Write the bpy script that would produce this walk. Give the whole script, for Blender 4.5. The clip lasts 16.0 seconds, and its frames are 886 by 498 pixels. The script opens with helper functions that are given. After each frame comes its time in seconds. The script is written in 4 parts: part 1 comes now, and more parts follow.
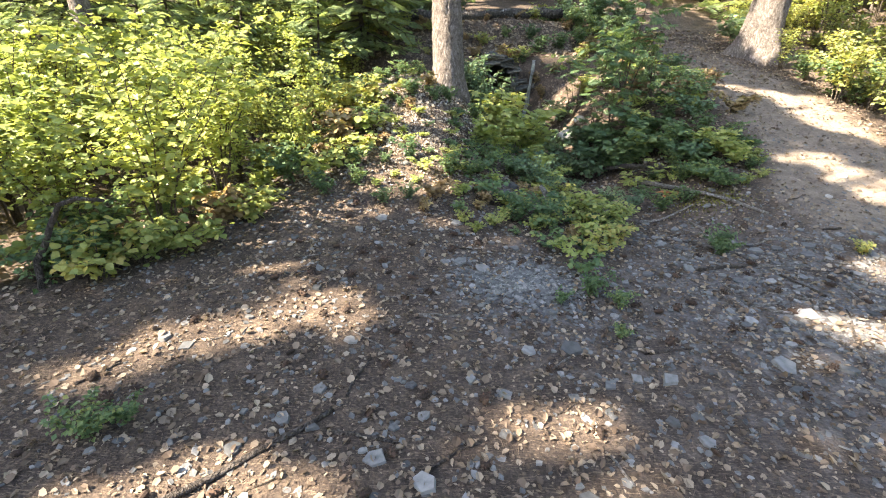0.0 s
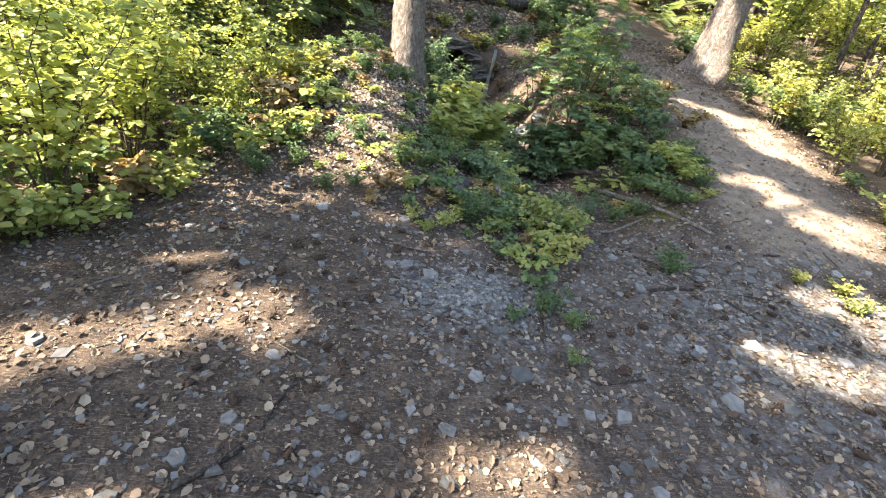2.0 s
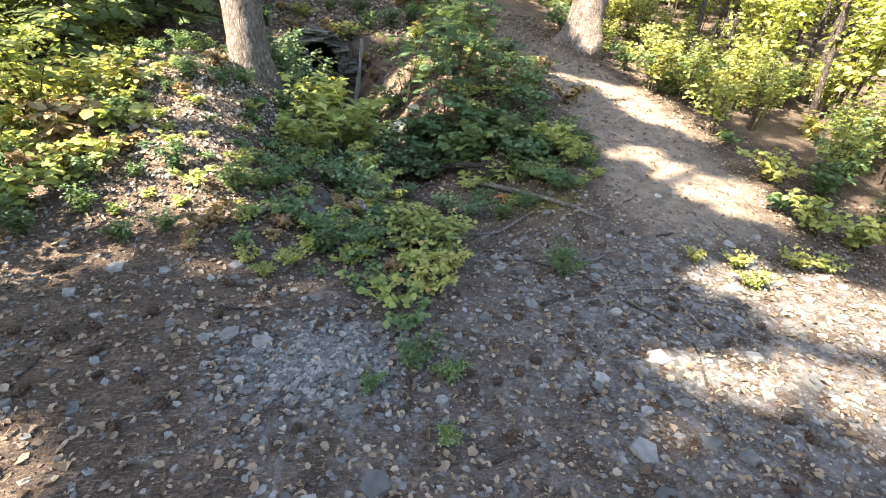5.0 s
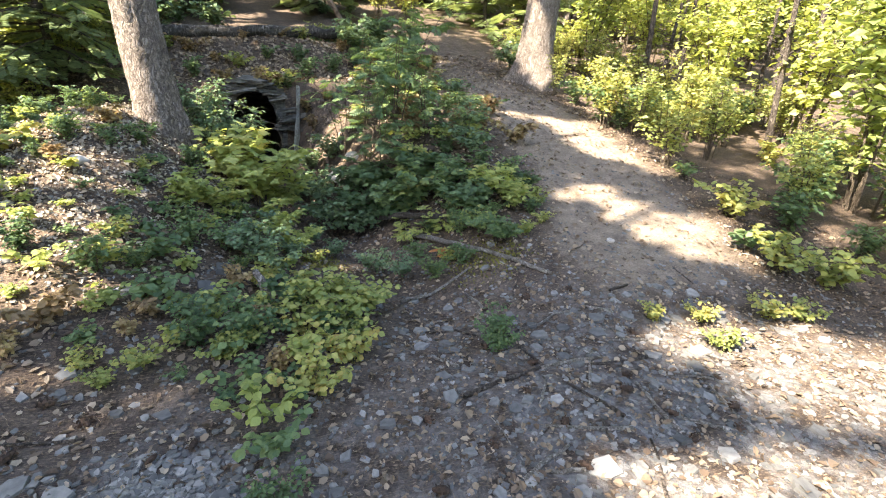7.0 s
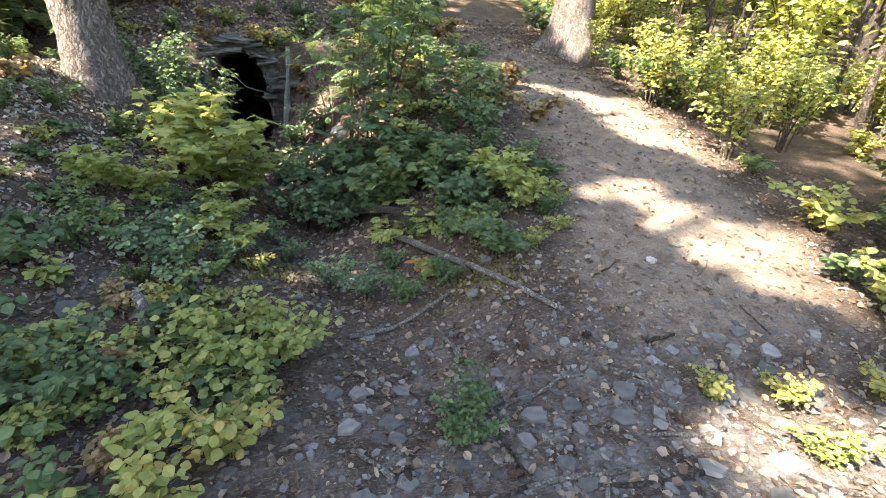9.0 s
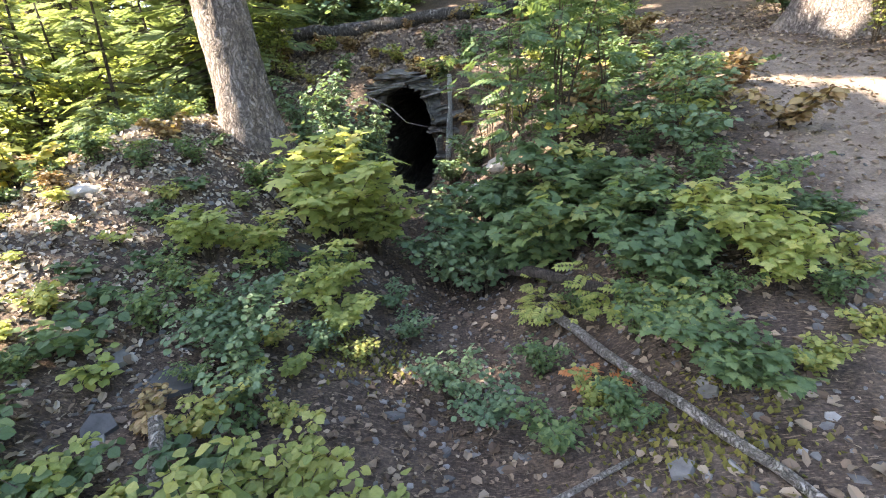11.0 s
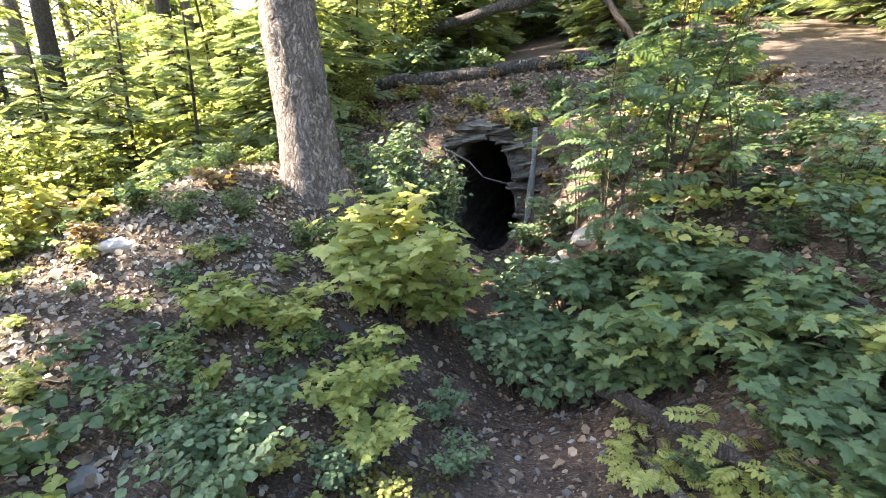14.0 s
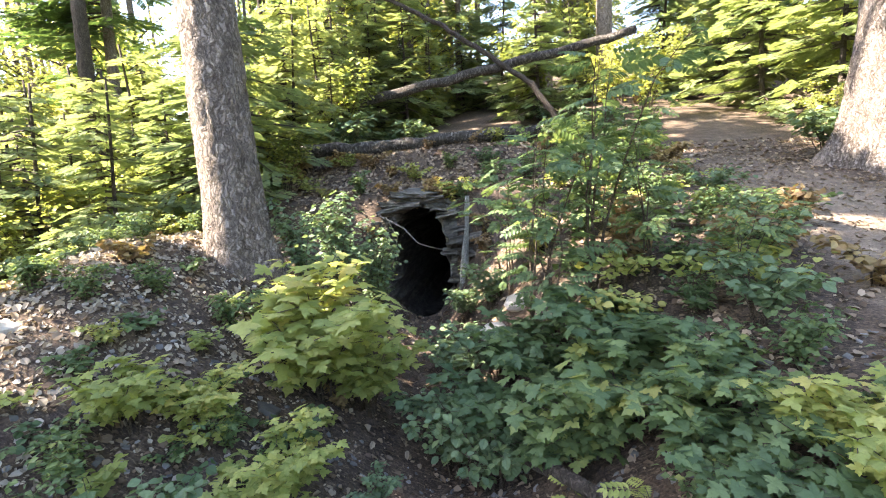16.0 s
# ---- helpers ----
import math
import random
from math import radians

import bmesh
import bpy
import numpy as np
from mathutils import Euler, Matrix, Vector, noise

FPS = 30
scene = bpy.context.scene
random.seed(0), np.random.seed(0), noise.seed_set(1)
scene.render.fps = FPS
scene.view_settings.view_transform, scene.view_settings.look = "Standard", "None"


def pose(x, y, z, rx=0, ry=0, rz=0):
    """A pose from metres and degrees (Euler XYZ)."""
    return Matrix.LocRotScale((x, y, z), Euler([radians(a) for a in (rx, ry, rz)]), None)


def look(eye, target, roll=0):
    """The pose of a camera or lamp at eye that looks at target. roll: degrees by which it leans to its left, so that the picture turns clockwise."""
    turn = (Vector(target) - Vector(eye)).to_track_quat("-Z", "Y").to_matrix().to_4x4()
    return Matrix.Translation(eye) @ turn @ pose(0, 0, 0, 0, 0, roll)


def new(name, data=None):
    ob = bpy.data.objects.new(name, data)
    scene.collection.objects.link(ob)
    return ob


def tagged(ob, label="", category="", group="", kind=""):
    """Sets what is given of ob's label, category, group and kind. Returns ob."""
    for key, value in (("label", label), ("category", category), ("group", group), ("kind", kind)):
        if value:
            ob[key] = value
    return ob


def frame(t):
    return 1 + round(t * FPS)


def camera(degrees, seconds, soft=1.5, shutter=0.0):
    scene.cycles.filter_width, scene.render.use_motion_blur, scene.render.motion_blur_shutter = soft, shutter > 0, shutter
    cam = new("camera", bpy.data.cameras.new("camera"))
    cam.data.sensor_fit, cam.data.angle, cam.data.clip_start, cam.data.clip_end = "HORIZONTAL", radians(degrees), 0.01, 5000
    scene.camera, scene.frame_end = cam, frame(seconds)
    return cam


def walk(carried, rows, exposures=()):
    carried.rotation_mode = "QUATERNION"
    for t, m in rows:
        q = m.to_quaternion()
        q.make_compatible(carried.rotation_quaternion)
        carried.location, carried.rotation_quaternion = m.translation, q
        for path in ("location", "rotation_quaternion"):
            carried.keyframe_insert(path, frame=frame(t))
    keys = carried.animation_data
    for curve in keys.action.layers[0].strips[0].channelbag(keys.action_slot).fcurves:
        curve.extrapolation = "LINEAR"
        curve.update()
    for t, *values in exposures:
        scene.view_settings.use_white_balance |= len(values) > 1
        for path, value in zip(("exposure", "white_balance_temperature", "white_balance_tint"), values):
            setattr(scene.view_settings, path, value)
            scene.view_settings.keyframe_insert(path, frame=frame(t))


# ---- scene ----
cam = camera(87.3, 16.0, soft=1.1)
PATH = [
    (0, (-0.000, 0.000, 1.500), (-0.000, 1.810, 0.650), 1.7),
    (0.5, (-0.005, 0.060, 1.466), (-0.047, 1.809, 0.497), 0.9),
    (1, (-0.124, 0.175, 1.487), (-0.212, 1.948, 0.565), 6.9),
    (1.5, (-0.154, 0.219, 1.530), (-0.134, 2.012, 0.644), 11.9),
    (2, (-0.033, 0.319, 1.487), (0.221, 2.090, 0.592), 9.8),
    (2.5, (0.109, 0.427, 1.497), (0.374, 2.189, 0.588), 6.1),
    (3, (0.171, 0.501, 1.463), (0.421, 2.222, 0.477), 4.2),
    (3.5, (0.148, 0.657, 1.439), (0.403, 2.353, 0.410), 8.3),
    (4, (0.163, 0.772, 1.510), (0.623, 2.467, 0.555), 10.8),
    (4.5, (0.325, 0.859, 1.474), (0.908, 2.497, 0.486), 8.6),
    (5, (0.492, 0.915, 1.487), (1.060, 2.613, 0.594), 5.5),
    (5.2, (0.542, 0.939, 1.474), (1.107, 2.641, 0.588), 3.8),
    (7.3, (1.163, 1.387, 1.471), (1.831, 3.127, 0.745), 2.1),
    (7.5, (1.217, 1.435, 1.460), (1.861, 3.179, 0.722), -1.1),
    (8, (1.362, 1.652, 1.386), (2.030, 3.343, 0.551), 1.4),
    (8.5, (1.491, 1.902, 1.393), (2.143, 3.587, 0.535), 6.0),
    (9, (1.688, 2.132, 1.324), (2.208, 3.875, 0.492), 4.0),
    (9.5, (1.847, 2.382, 1.321), (2.098, 4.188, 0.500), 0.4),
    (9.7, (1.877, 2.480, 1.297), (2.032, 4.295, 0.469), -0.6),
    (11.8, (2.056, 3.517, 1.153), (1.628, 5.350, 0.478), -6.6),
    (12, (2.024, 3.595, 1.152), (1.568, 5.418, 0.468), -6.7),
    (12.5, (1.945, 3.685, 1.197), (1.503, 5.528, 0.556), -3.4),
    (13, (1.951, 3.715, 1.202), (1.495, 5.572, 0.615), -3.8),
    (13.5, (1.950, 3.740, 1.214), (1.410, 5.586, 0.665), -1.8),
    (14, (1.968, 3.729, 1.215), (1.383, 5.565, 0.679), -3.3),
    (14.5, (1.993, 3.742, 1.212), (1.403, 5.582, 0.694), -6.4),
    (15, (1.999, 3.748, 1.231), (1.389, 5.597, 0.773), -6.7),
    (15.5, (1.996, 3.768, 1.241), (1.514, 5.670, 0.856), -5.0),
    (16, (2.006, 3.773, 1.253), (1.671, 5.724, 0.963), -2.7),
]
walk(cam, [(t, look(eye, target, roll)) for t, eye, target, roll in PATH], [(0, 3.05, 7050, 13), (9.7, 3.1, 7050, 14), (11.8, 3.55, 7000, 18), (16, 3.55, 7050, 18)])

# ---- light ----
SUN_FROM = Vector((-0.66, -0.2, 0.72)).normalized()
world = bpy.data.worlds.new("sky")
scene.world = world
world.use_nodes = True
wn = world.node_tree.nodes
sky = wn.new("ShaderNodeTexSky")
sky.sky_type = 'NISHITA'
sky.sun_disc = False
sky.sun_elevation = math.asin(SUN_FROM.z)
sky.sun_rotation = math.atan2(SUN_FROM.x, SUN_FROM.y)
wn["Background"].inputs["Strength"].default_value = 0.1
world.node_tree.links.new(sky.outputs["Color"], wn["Background"].inputs["Color"])
sun = new("sun", bpy.data.lights.new("sun", 'SUN'))
sun.data.energy = 5.0
sun.data.angle = radians(0.55)
sun.data.color = (1.0, 0.93, 0.80)
sun.matrix_basis = look((0, 0, 30), Vector((0, 0, 30)) - SUN_FROM)


# ---- materials ----
def base_mat(name, rough=0.85):
    m = bpy.data.materials.new(name)
    m.use_nodes = True
    n, l = m.node_tree.nodes, m.node_tree.links
    b = n["Principled BSDF"]
    b.inputs["Roughness"].default_value = rough
    b.inputs["Specular IOR Level"].default_value = 0.3
    return m, n, l, b


def tex_noise(n, l, scale, detail=4.0, vec=None, rough=0.6):
    t = n.new("ShaderNodeTexNoise")
    t.inputs["Scale"].default_value = scale
    t.inputs["Detail"].default_value = detail
    t.inputs["Roughness"].default_value = rough
    if vec is not None:
        l.new(vec, t.inputs["Vector"])
    return t


def ramp(n, l, src, stops):
    r = n.new("ShaderNodeValToRGB")
    e = r.color_ramp.elements
    while len(e) < len(stops):
        e.new(0.5)
    for el, (p, c) in zip(e, stops):
        el.position, el.color = p, (*c, 1)
    l.new(src, r.inputs["Fac"])
    return r.outputs["Color"]


def mixc(n, l, fac, a, b, mode='MIX'):
    x = n.new("ShaderNodeMix")
    x.data_type, x.blend_type = 'RGBA', mode
    for sock, v in ((x.inputs[0], fac), (x.inputs[6], a), (x.inputs[7], b)):
        if isinstance(v, (int, float)):
            sock.default_value = v
        elif isinstance(v, tuple):
            sock.default_value = (*v, 1)
        else:
            l.new(v, sock)
    return x.outputs[2]


def bump(n, l, b, src, strength, dist):
    u = n.new("ShaderNodeBump")
    u.inputs["Strength"].default_value = strength
    u.inputs["Distance"].default_value = dist
    l.new(src, u.inputs["Height"])
    l.new(u.outputs["Normal"], b.inputs["Normal"])


def leaf_mat(name, stops, glow=0.45, rough=0.5):
    """Thin leaves: reflected and let-through light, the colour varied leaf by leaf and plant by plant."""
    m, n, l, b = base_mat(name, rough)
    g = n.new("ShaderNodeNewGeometry")
    o = n.new("ShaderNodeObjectInfo")
    add = n.new("ShaderNodeMath")
    add.operation = 'MULTIPLY_ADD'
    l.new(o.outputs["Random"], add.inputs[0])
    add.inputs[1].default_value = 0.4
    mul = n.new("ShaderNodeMath")
    mul.operation = 'MULTIPLY'
    l.new(g.outputs["Random Per Island"], mul.inputs[0])
    mul.inputs[1].default_value = 0.6
    l.new(mul.outputs[0], add.inputs[2])
    c = ramp(n, l, add.outputs[0], stops)
    t = tex_noise(n, l, 60, 3)
    c = mixc(n, l, 0.35, c, ramp(n, l, t.outputs["Fac"], [(0.3, (0.45, 0.45, 0.45)), (0.7, (1, 1, 1))]), 'MULTIPLY')
    l.new(c, b.inputs["Base Color"])
    tr = n.new("ShaderNodeBsdfTranslucent")
    l.new(mixc(n, l, 1.0, c, (1.35, 1.25, 0.75), 'MULTIPLY'), tr.inputs["Color"])
    mx = n.new("ShaderNodeMixShader")
    mx.inputs[0].default_value = glow
    l.new(b.outputs[0], mx.inputs[1])
    l.new(tr.outputs[0], mx.inputs[2])
    l.new(mx.outputs[0], n["Material Output"].inputs["Surface"])
    return m


GREEN = leaf_mat("leaf_green", [(0.0, (0.06, 0.11, 0.055)), (0.5, (0.12, 0.19, 0.088)), (0.85, (0.20, 0.275, 0.11)), (1.0, (0.34, 0.35, 0.11))])
BLUEGREEN = leaf_mat("leaf_bluegreen", [(0.0, (0.085, 0.145, 0.08)), (0.6, (0.15, 0.225, 0.12)), (1.0, (0.24, 0.31, 0.145))], 0.35)
LIME = leaf_mat("leaf_lime", [(0.0, (0.18, 0.24, 0.085)), (0.5, (0.32, 0.38, 0.12)), (0.9, (0.46, 0.48, 0.17)), (1.0, (0.50, 0.43, 0.14))], 0.5)
YELLOW = leaf_mat("leaf_yellow", [(0.0, (0.16, 0.22, 0.075)), (0.4, (0.28, 0.33, 0.11)), (0.8, (0.44, 0.43, 0.14)), (1.0, (0.42, 0.31, 0.11))], 0.45)
RUST = leaf_mat("leaf_rust", [(0.0, (0.15, 0.10, 0.055)), (0.5, (0.27, 0.185, 0.095)), (1.0, (0.38, 0.31, 0.14))], 0.3)
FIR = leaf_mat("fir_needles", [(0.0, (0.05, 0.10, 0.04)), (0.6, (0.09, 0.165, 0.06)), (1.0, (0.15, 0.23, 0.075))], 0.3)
# two lighter copies of the fir needles, haze and sunlight put into the colour
FIRMID = leaf_mat("fir_needles_hazy", [(0.0, (0.10, 0.16, 0.09)), (0.6, (0.18, 0.26, 0.14)), (1.0, (0.27, 0.34, 0.17))], 0.4)
FIRLIME = leaf_mat("fir_needles_sunlit", [(0.0, (0.14, 0.20, 0.10)), (0.6, (0.25, 0.32, 0.155)), (1.0, (0.37, 0.41, 0.20))], 0.5)
LITTER = leaf_mat("dead_leaves", [(0.0, (0.06, 0.042, 0.03)), (0.30, (0.13, 0.092, 0.065)), (0.55, (0.25, 0.19, 0.135)), (0.78, (0.38, 0.31, 0.23)), (1.0, (0.60, 0.53, 0.43))], 0.15, 0.8)


def ground_mat():
    m, n, l, b = base_mat("forest_floor", 0.95)
    co = n.new("ShaderNodeTexCoord").outputs["Object"]
    big, mid, fine = (tex_noise(n, l, s, 5, co) for s in (1.1, 7.0, 70.0))
    # needles: stretched noise turned two ways
    needles = []
    for a in (35, 82, 151):
        mp = n.new("ShaderNodeMapping")
        mp.inputs["Rotation"].default_value = (0, 0, radians(a))
        mp.inputs["Scale"].default_value = (26, 150, 26)
        l.new(co, mp.inputs["Vector"])
        needles.append(tex_noise(n, l, 1.0, 2, mp.outputs[0]))
    soil = ramp(n, l, mid.outputs["Fac"], [(0.25, (0.034, 0.025, 0.020)), (0.5, (0.066, 0.048, 0.036)), (0.75, (0.125, 0.09, 0.064))])
    straw = (0.27, 0.205, 0.14)
    for nd in needles:
        f = ramp(n, l, nd.outputs["Fac"], [(0.60, (0, 0, 0)), (0.70, (0.5, 0.5, 0.5))])
        soil = mixc(n, l, f, soil, straw)
    grit = ramp(n, l, fine.outputs["Fac"], [(0.35, (0.55, 0.55, 0.55)), (0.65, (1.35, 1.32, 1.3))])
    soil = mixc(n, l, 1.0, soil, grit, 'MULTIPLY')
    vor = n.new("ShaderNodeTexVoronoi")
    vor.inputs["Scale"].default_value = 38
    l.new(co, vor.inputs["Vector"])
    gravel = ramp(n, l, vor.outputs["Color"], [(0.0, (0.06, 0.06, 0.062)), (0.5, (0.13, 0.13, 0.132)), (1.0, (0.24, 0.235, 0.225))])
    sl = n.new("ShaderNodeAttribute")
    sl.attribute_name = "slate"
    sm = n.new("ShaderNodeMath")
    sm.operation = 'MULTIPLY'
    l.new(sl.outputs["Fac"], sm.inputs[0])
    l.new(ramp(n, l, mid.outputs["Fac"], [(0.4, (0, 0, 0)), (0.6, (1, 1, 1))]), sm.inputs[1])
    soil = mixc(n, l, sm.outputs[0], soil, gravel)
    tan = ramp(n, l, mid.outputs["Fac"], [(0.25, (0.12, 0.093, 0.07)), (0.5, (0.21, 0.168, 0.128)), (0.8, (0.32, 0.265, 0.205))])
    tan = mixc(n, l, 0.7, tan, grit, 'MULTIPLY')
    pa = n.new("ShaderNodeAttribute")
    pa.attribute_name = "path"
    pm = n.new("ShaderNodeMath")
    pm.operation = 'MULTIPLY_ADD'
    l.new(big.outputs["Fac"], pm.inputs[0])
    pm.inputs[1].default_value = 0.5
    l.new(pa.outputs["Fac"], pm.inputs[2])
    pf = ramp(n, l, pm.outputs[0], [(0.5, (0, 0, 0)), (0.95, (0.9, 0.9, 0.9))])
    l.new(mixc(n, l, pf, soil, tan), b.inputs["Base Color"])
    h = mixc(n, l, 0.5, fine.outputs["Fac"], mid.outputs["Fac"])
    bump(n, l, b, mixc(n, l, 0.12, h, needles[0].outputs["Fac"]), 0.9, 0.03)
    return m


def bark_mat(name, dark, light, scale=1.0, patch=(0.30, 0.27, 0.25)):
    """Scaly bark: upright plates parted by dark furrows, each plate of its own tone."""
    m, n, l, b = base_mat(name, 0.95)
    co = n.new("ShaderNodeTexCoord").outputs["Object"]
    wob = tex_noise(n, l, 9 * scale, 5, co)
    warped = mixc(n, l, 0.16 / scale, co, wob.outputs["Color"], 'ADD')
    mp = n.new("ShaderNodeMapping")
    mp.inputs["Scale"].default_value = (42 * scale, 42 * scale, 8 * scale)
    l.new(warped, mp.inputs["Vector"])
    plates = []
    for feature in ('DISTANCE_TO_EDGE', 'F1'):
        v = n.new("ShaderNodeTexVoronoi")
        v.feature = feature
        v.inputs["Scale"].default_value = 1.0
        l.new(mp.outputs[0], v.inputs["Vector"])
        plates.append(v)
    w = tex_noise(n, l, 1.0, 6, mp.outputs[0], 0.65)
    f = tex_noise(n, l, 110, 4, co)
    tone = mixc(n, l, 0.25, w.outputs["Fac"], plates[1].outputs["Color"])
    c = ramp(n, l, tone, [(0.25, dark), (0.52, light), (0.78, patch)])
    crack = ramp(n, l, plates[0].outputs["Distance"], [(0.0, (0.25, 0.22, 0.20)), (0.22, (1, 1, 1))])
    c = mixc(n, l, 0.6, c, crack, 'MULTIPLY')
    c = mixc(n, l, 0.6, c, ramp(n, l, f.outputs["Fac"], [(0.3, (0.5, 0.5, 0.5)), (0.7, (1.2, 1.2, 1.2))]), 'MULTIPLY')
    l.new(c, b.inputs["Base Color"])
    bump(n, l, b, mixc(n, l, 0.7, w.outputs["Fac"], crack), 1.0, 0.03)
    return m


def stone_mat(name, a, c, rough=0.8):
    m, n, l, b = base_mat(name, rough)
    co = n.new("ShaderNodeTexCoord").outputs["Object"]
    g = n.new("ShaderNodeNewGeometry")
    o = n.new("ShaderNodeObjectInfo")
    ad = n.new("ShaderNodeMath")
    ad.operation = 'ADD'
    l.new(g.outputs["Random Per Island"], ad.inputs[0])
    l.new(o.outputs["Random"], ad.inputs[1])
    fr = n.new("ShaderNodeMath")
    fr.operation = 'FRACT'
    l.new(ad.outputs[0], fr.inputs[0])
    k = tex_noise(n, l, 35, 5, co)
    col = ramp(n, l, fr.outputs[0], [(0.0, a), (0.7, tuple((x + y) / 2 for x, y in zip(a, c))), (1.0, c)])
    col = mixc(n, l, 0.7, col, ramp(n, l, k.outputs["Fac"], [(0.3, (0.5, 0.5, 0.5)), (0.7, (1.25, 1.22, 1.18))]), 'MULTIPLY')
    l.new(col, b.inputs["Base Color"])
    bump(n, l, b, k.outputs["Fac"], 0.5, 0.01)
    return m


def rock_mat():
    m, n, l, b = base_mat("mine_rock", 0.85)
    co = n.new("ShaderNodeTexCoord").outputs["Object"]
    mp = n.new("ShaderNodeMapping")
    mp.inputs["Scale"].default_value = (3, 3, 22)
    mp.inputs["Rotation"].default_value = (0.1, 0.25, 0)
    l.new(co, mp.inputs["Vector"])
    st = tex_noise(n, l, 1.0, 6, mp.outputs[0])
    k = tex_noise(n, l, 14, 6, co)
    c = ramp(n, l, st.outputs["Fac"], [(0.3, (0.04, 0.037, 0.033)), (0.5, (0.10, 0.093, 0.083)), (0.7, (0.21, 0.195, 0.17))])
    c = mixc(n, l, 0.6, c, ramp(n, l, k.outputs["Fac"], [(0.35, (0.4, 0.42, 0.35)), (0.65, (1.2, 1.2, 1.15))]), 'MULTIPLY')
    l.new(c, b.inputs["Base Color"])
    bump(n, l, b, st.outputs["Fac"], 0.9, 0.06)
    return m


GROUND = ground_mat()
BARK = bark_mat("fir_bark", (0.10, 0.079, 0.066), (0.28, 0.235, 0.2), 1.0, (0.48, 0.435, 0.395))
BARKPALE = bark_mat("aspen_bark", (0.26, 0.25, 0.23), (0.50, 0.48, 0.45), 0.8, (0.62, 0.60, 0.56))
BARKDARK = bark_mat("dark_bark", (0.045, 0.038, 0.032), (0.11, 0.09, 0.075), 1.2, (0.17, 0.15, 0.13))
DEADWOOD = bark_mat("weathered_wood", (0.14, 0.125, 0.105), (0.33, 0.30, 0.26), 1.6, (0.48, 0.45, 0.40))
LICHEN = bark_mat("lichen_bark", (0.36, 0.37, 0.32), (0.58, 0.60, 0.54), 3.0, (0.72, 0.74, 0.68))
MOTTLED = bark_mat("mottled_bark", (0.035, 0.03, 0.026), (0.10, 0.09, 0.08), 1.0, (0.42, 0.40, 0.36))
TWIG = bark_mat("shrub_stem", (0.07, 0.055, 0.04), (0.16, 0.125, 0.09), 2.5, (0.24, 0.2, 0.15))
SLATE = stone_mat("slate", (0.07, 0.071, 0.07), (0.25, 0.246, 0.236), 0.7)
PALESTONE = stone_mat("pale_stone", (0.38, 0.35, 0.31), (0.55, 0.52, 0.47), 0.8)
CONE = stone_mat("cone_scales", (0.035, 0.024, 0.018), (0.10, 0.06, 0.04), 0.9)
ROCK = rock_mat()
PALELITTER = leaf_mat("pale_dry_leaves", [(0.0, (0.09, 0.07, 0.053)), (0.35, (0.20, 0.165, 0.13)), (0.7, (0.35, 0.305, 0.245)), (1.0, (0.54, 0.485, 0.41))], 0.15, 0.8)
MOSS = leaf_mat("moss", [(0.0, (0.09, 0.10, 0.025)), (1.0, (0.22, 0.19, 0.05))], 0.2, 0.9)
ORANGE = leaf_mat("leaf_orange", [(0.0, (0.45, 0.16, 0.06)), (1.0, (0.60, 0.30, 0.12))], 0.35)


# ---- building blocks ----
class Soup:
    """Vertices and faces gathered into one mesh."""

    def __init__(self):
        self.v, self.f = [], []

    def add(self, verts, faces):
        k = len(self.v)
        self.v.extend(verts)
        self.f.extend(tuple(i + k for i in q) for q in faces)

    def tube(self, pts, radii, sides=6, wob=0.0, rng=None):
        k = len(self.v)
        for i, p in enumerate(pts):
            a, b = Vector(pts[max(i - 1, 0)]), Vector(pts[min(i + 1, len(pts) - 1)])
            d = (b - a).normalized() if (b - a).length > 1e-9 else Vector((0, 0, 1))
            u = d.cross(Vector((0.31, 0.9, 0.17))).normalized()
            w = d.cross(u)
            for j in range(sides):
                t = 2 * math.pi * j / sides
                r = radii[i] * (1 + (rng.uniform(-wob, wob) if rng else 0))
                self.v.append(tuple(Vector(p) + u * (r * math.cos(t)) + w * (r * math.sin(t))))
        for i in range(len(pts) - 1):
            for j in range(sides):
                a, b = k + i * sides + j, k + i * sides + (j + 1) % sides
                self.f.append((a, b, b + sides, a + sides))
        self.f.append(tuple(k + j for j in reversed(range(sides))))
        e = k + (len(pts) - 1) * sides
        self.f.append(tuple(e + j for j in range(sides)))

    def place(self, shape, m):
        self.add([tuple(m @ Vector(p)) for p in shape[0]], shape[1])

    def mesh(self, name, smooth=False):
        me = bpy.data.meshes.new(name)
        me.from_pydata(self.v, [], self.f)
        if smooth:
            me.shade_smooth()
        me.update()
        return me


def part(name, me, material, parent=None, label=""):
    """One mesh object under a thing or under a part."""
    if isinstance(me, Soup):
        me = me.mesh(name)
    if not me.materials:
        me.materials.append(material)
    ob = new(name, me)
    ob.parent = parent
    return tagged(ob, label)


def thing(name, label, category, group="", kind=""):
    return tagged(new(name), label, category, group, kind)


def frame_of(pos, ahead, up=(0, 0, 1), size=1.0, spin=0.0):
    y = Vector(ahead).normalized()
    x = y.cross(Vector(up))
    x = x.normalized() if x.length > 1e-4 else Vector((1, 0, 0))
    z = x.cross(y)
    m = Matrix((x, y, z)).transposed().to_4x4() @ Matrix.Rotation(spin, 4, 'Y')
    return Matrix.Translation(pos) @ m @ Matrix.Scale(size, 4)


# ---- the lie of the land ----
def sig(v):
    return 1 / (1 + math.exp(-max(-30, min(30, v))))


def axis_x(y):
    return 2.0 - 0.21 * (y - 4.0)


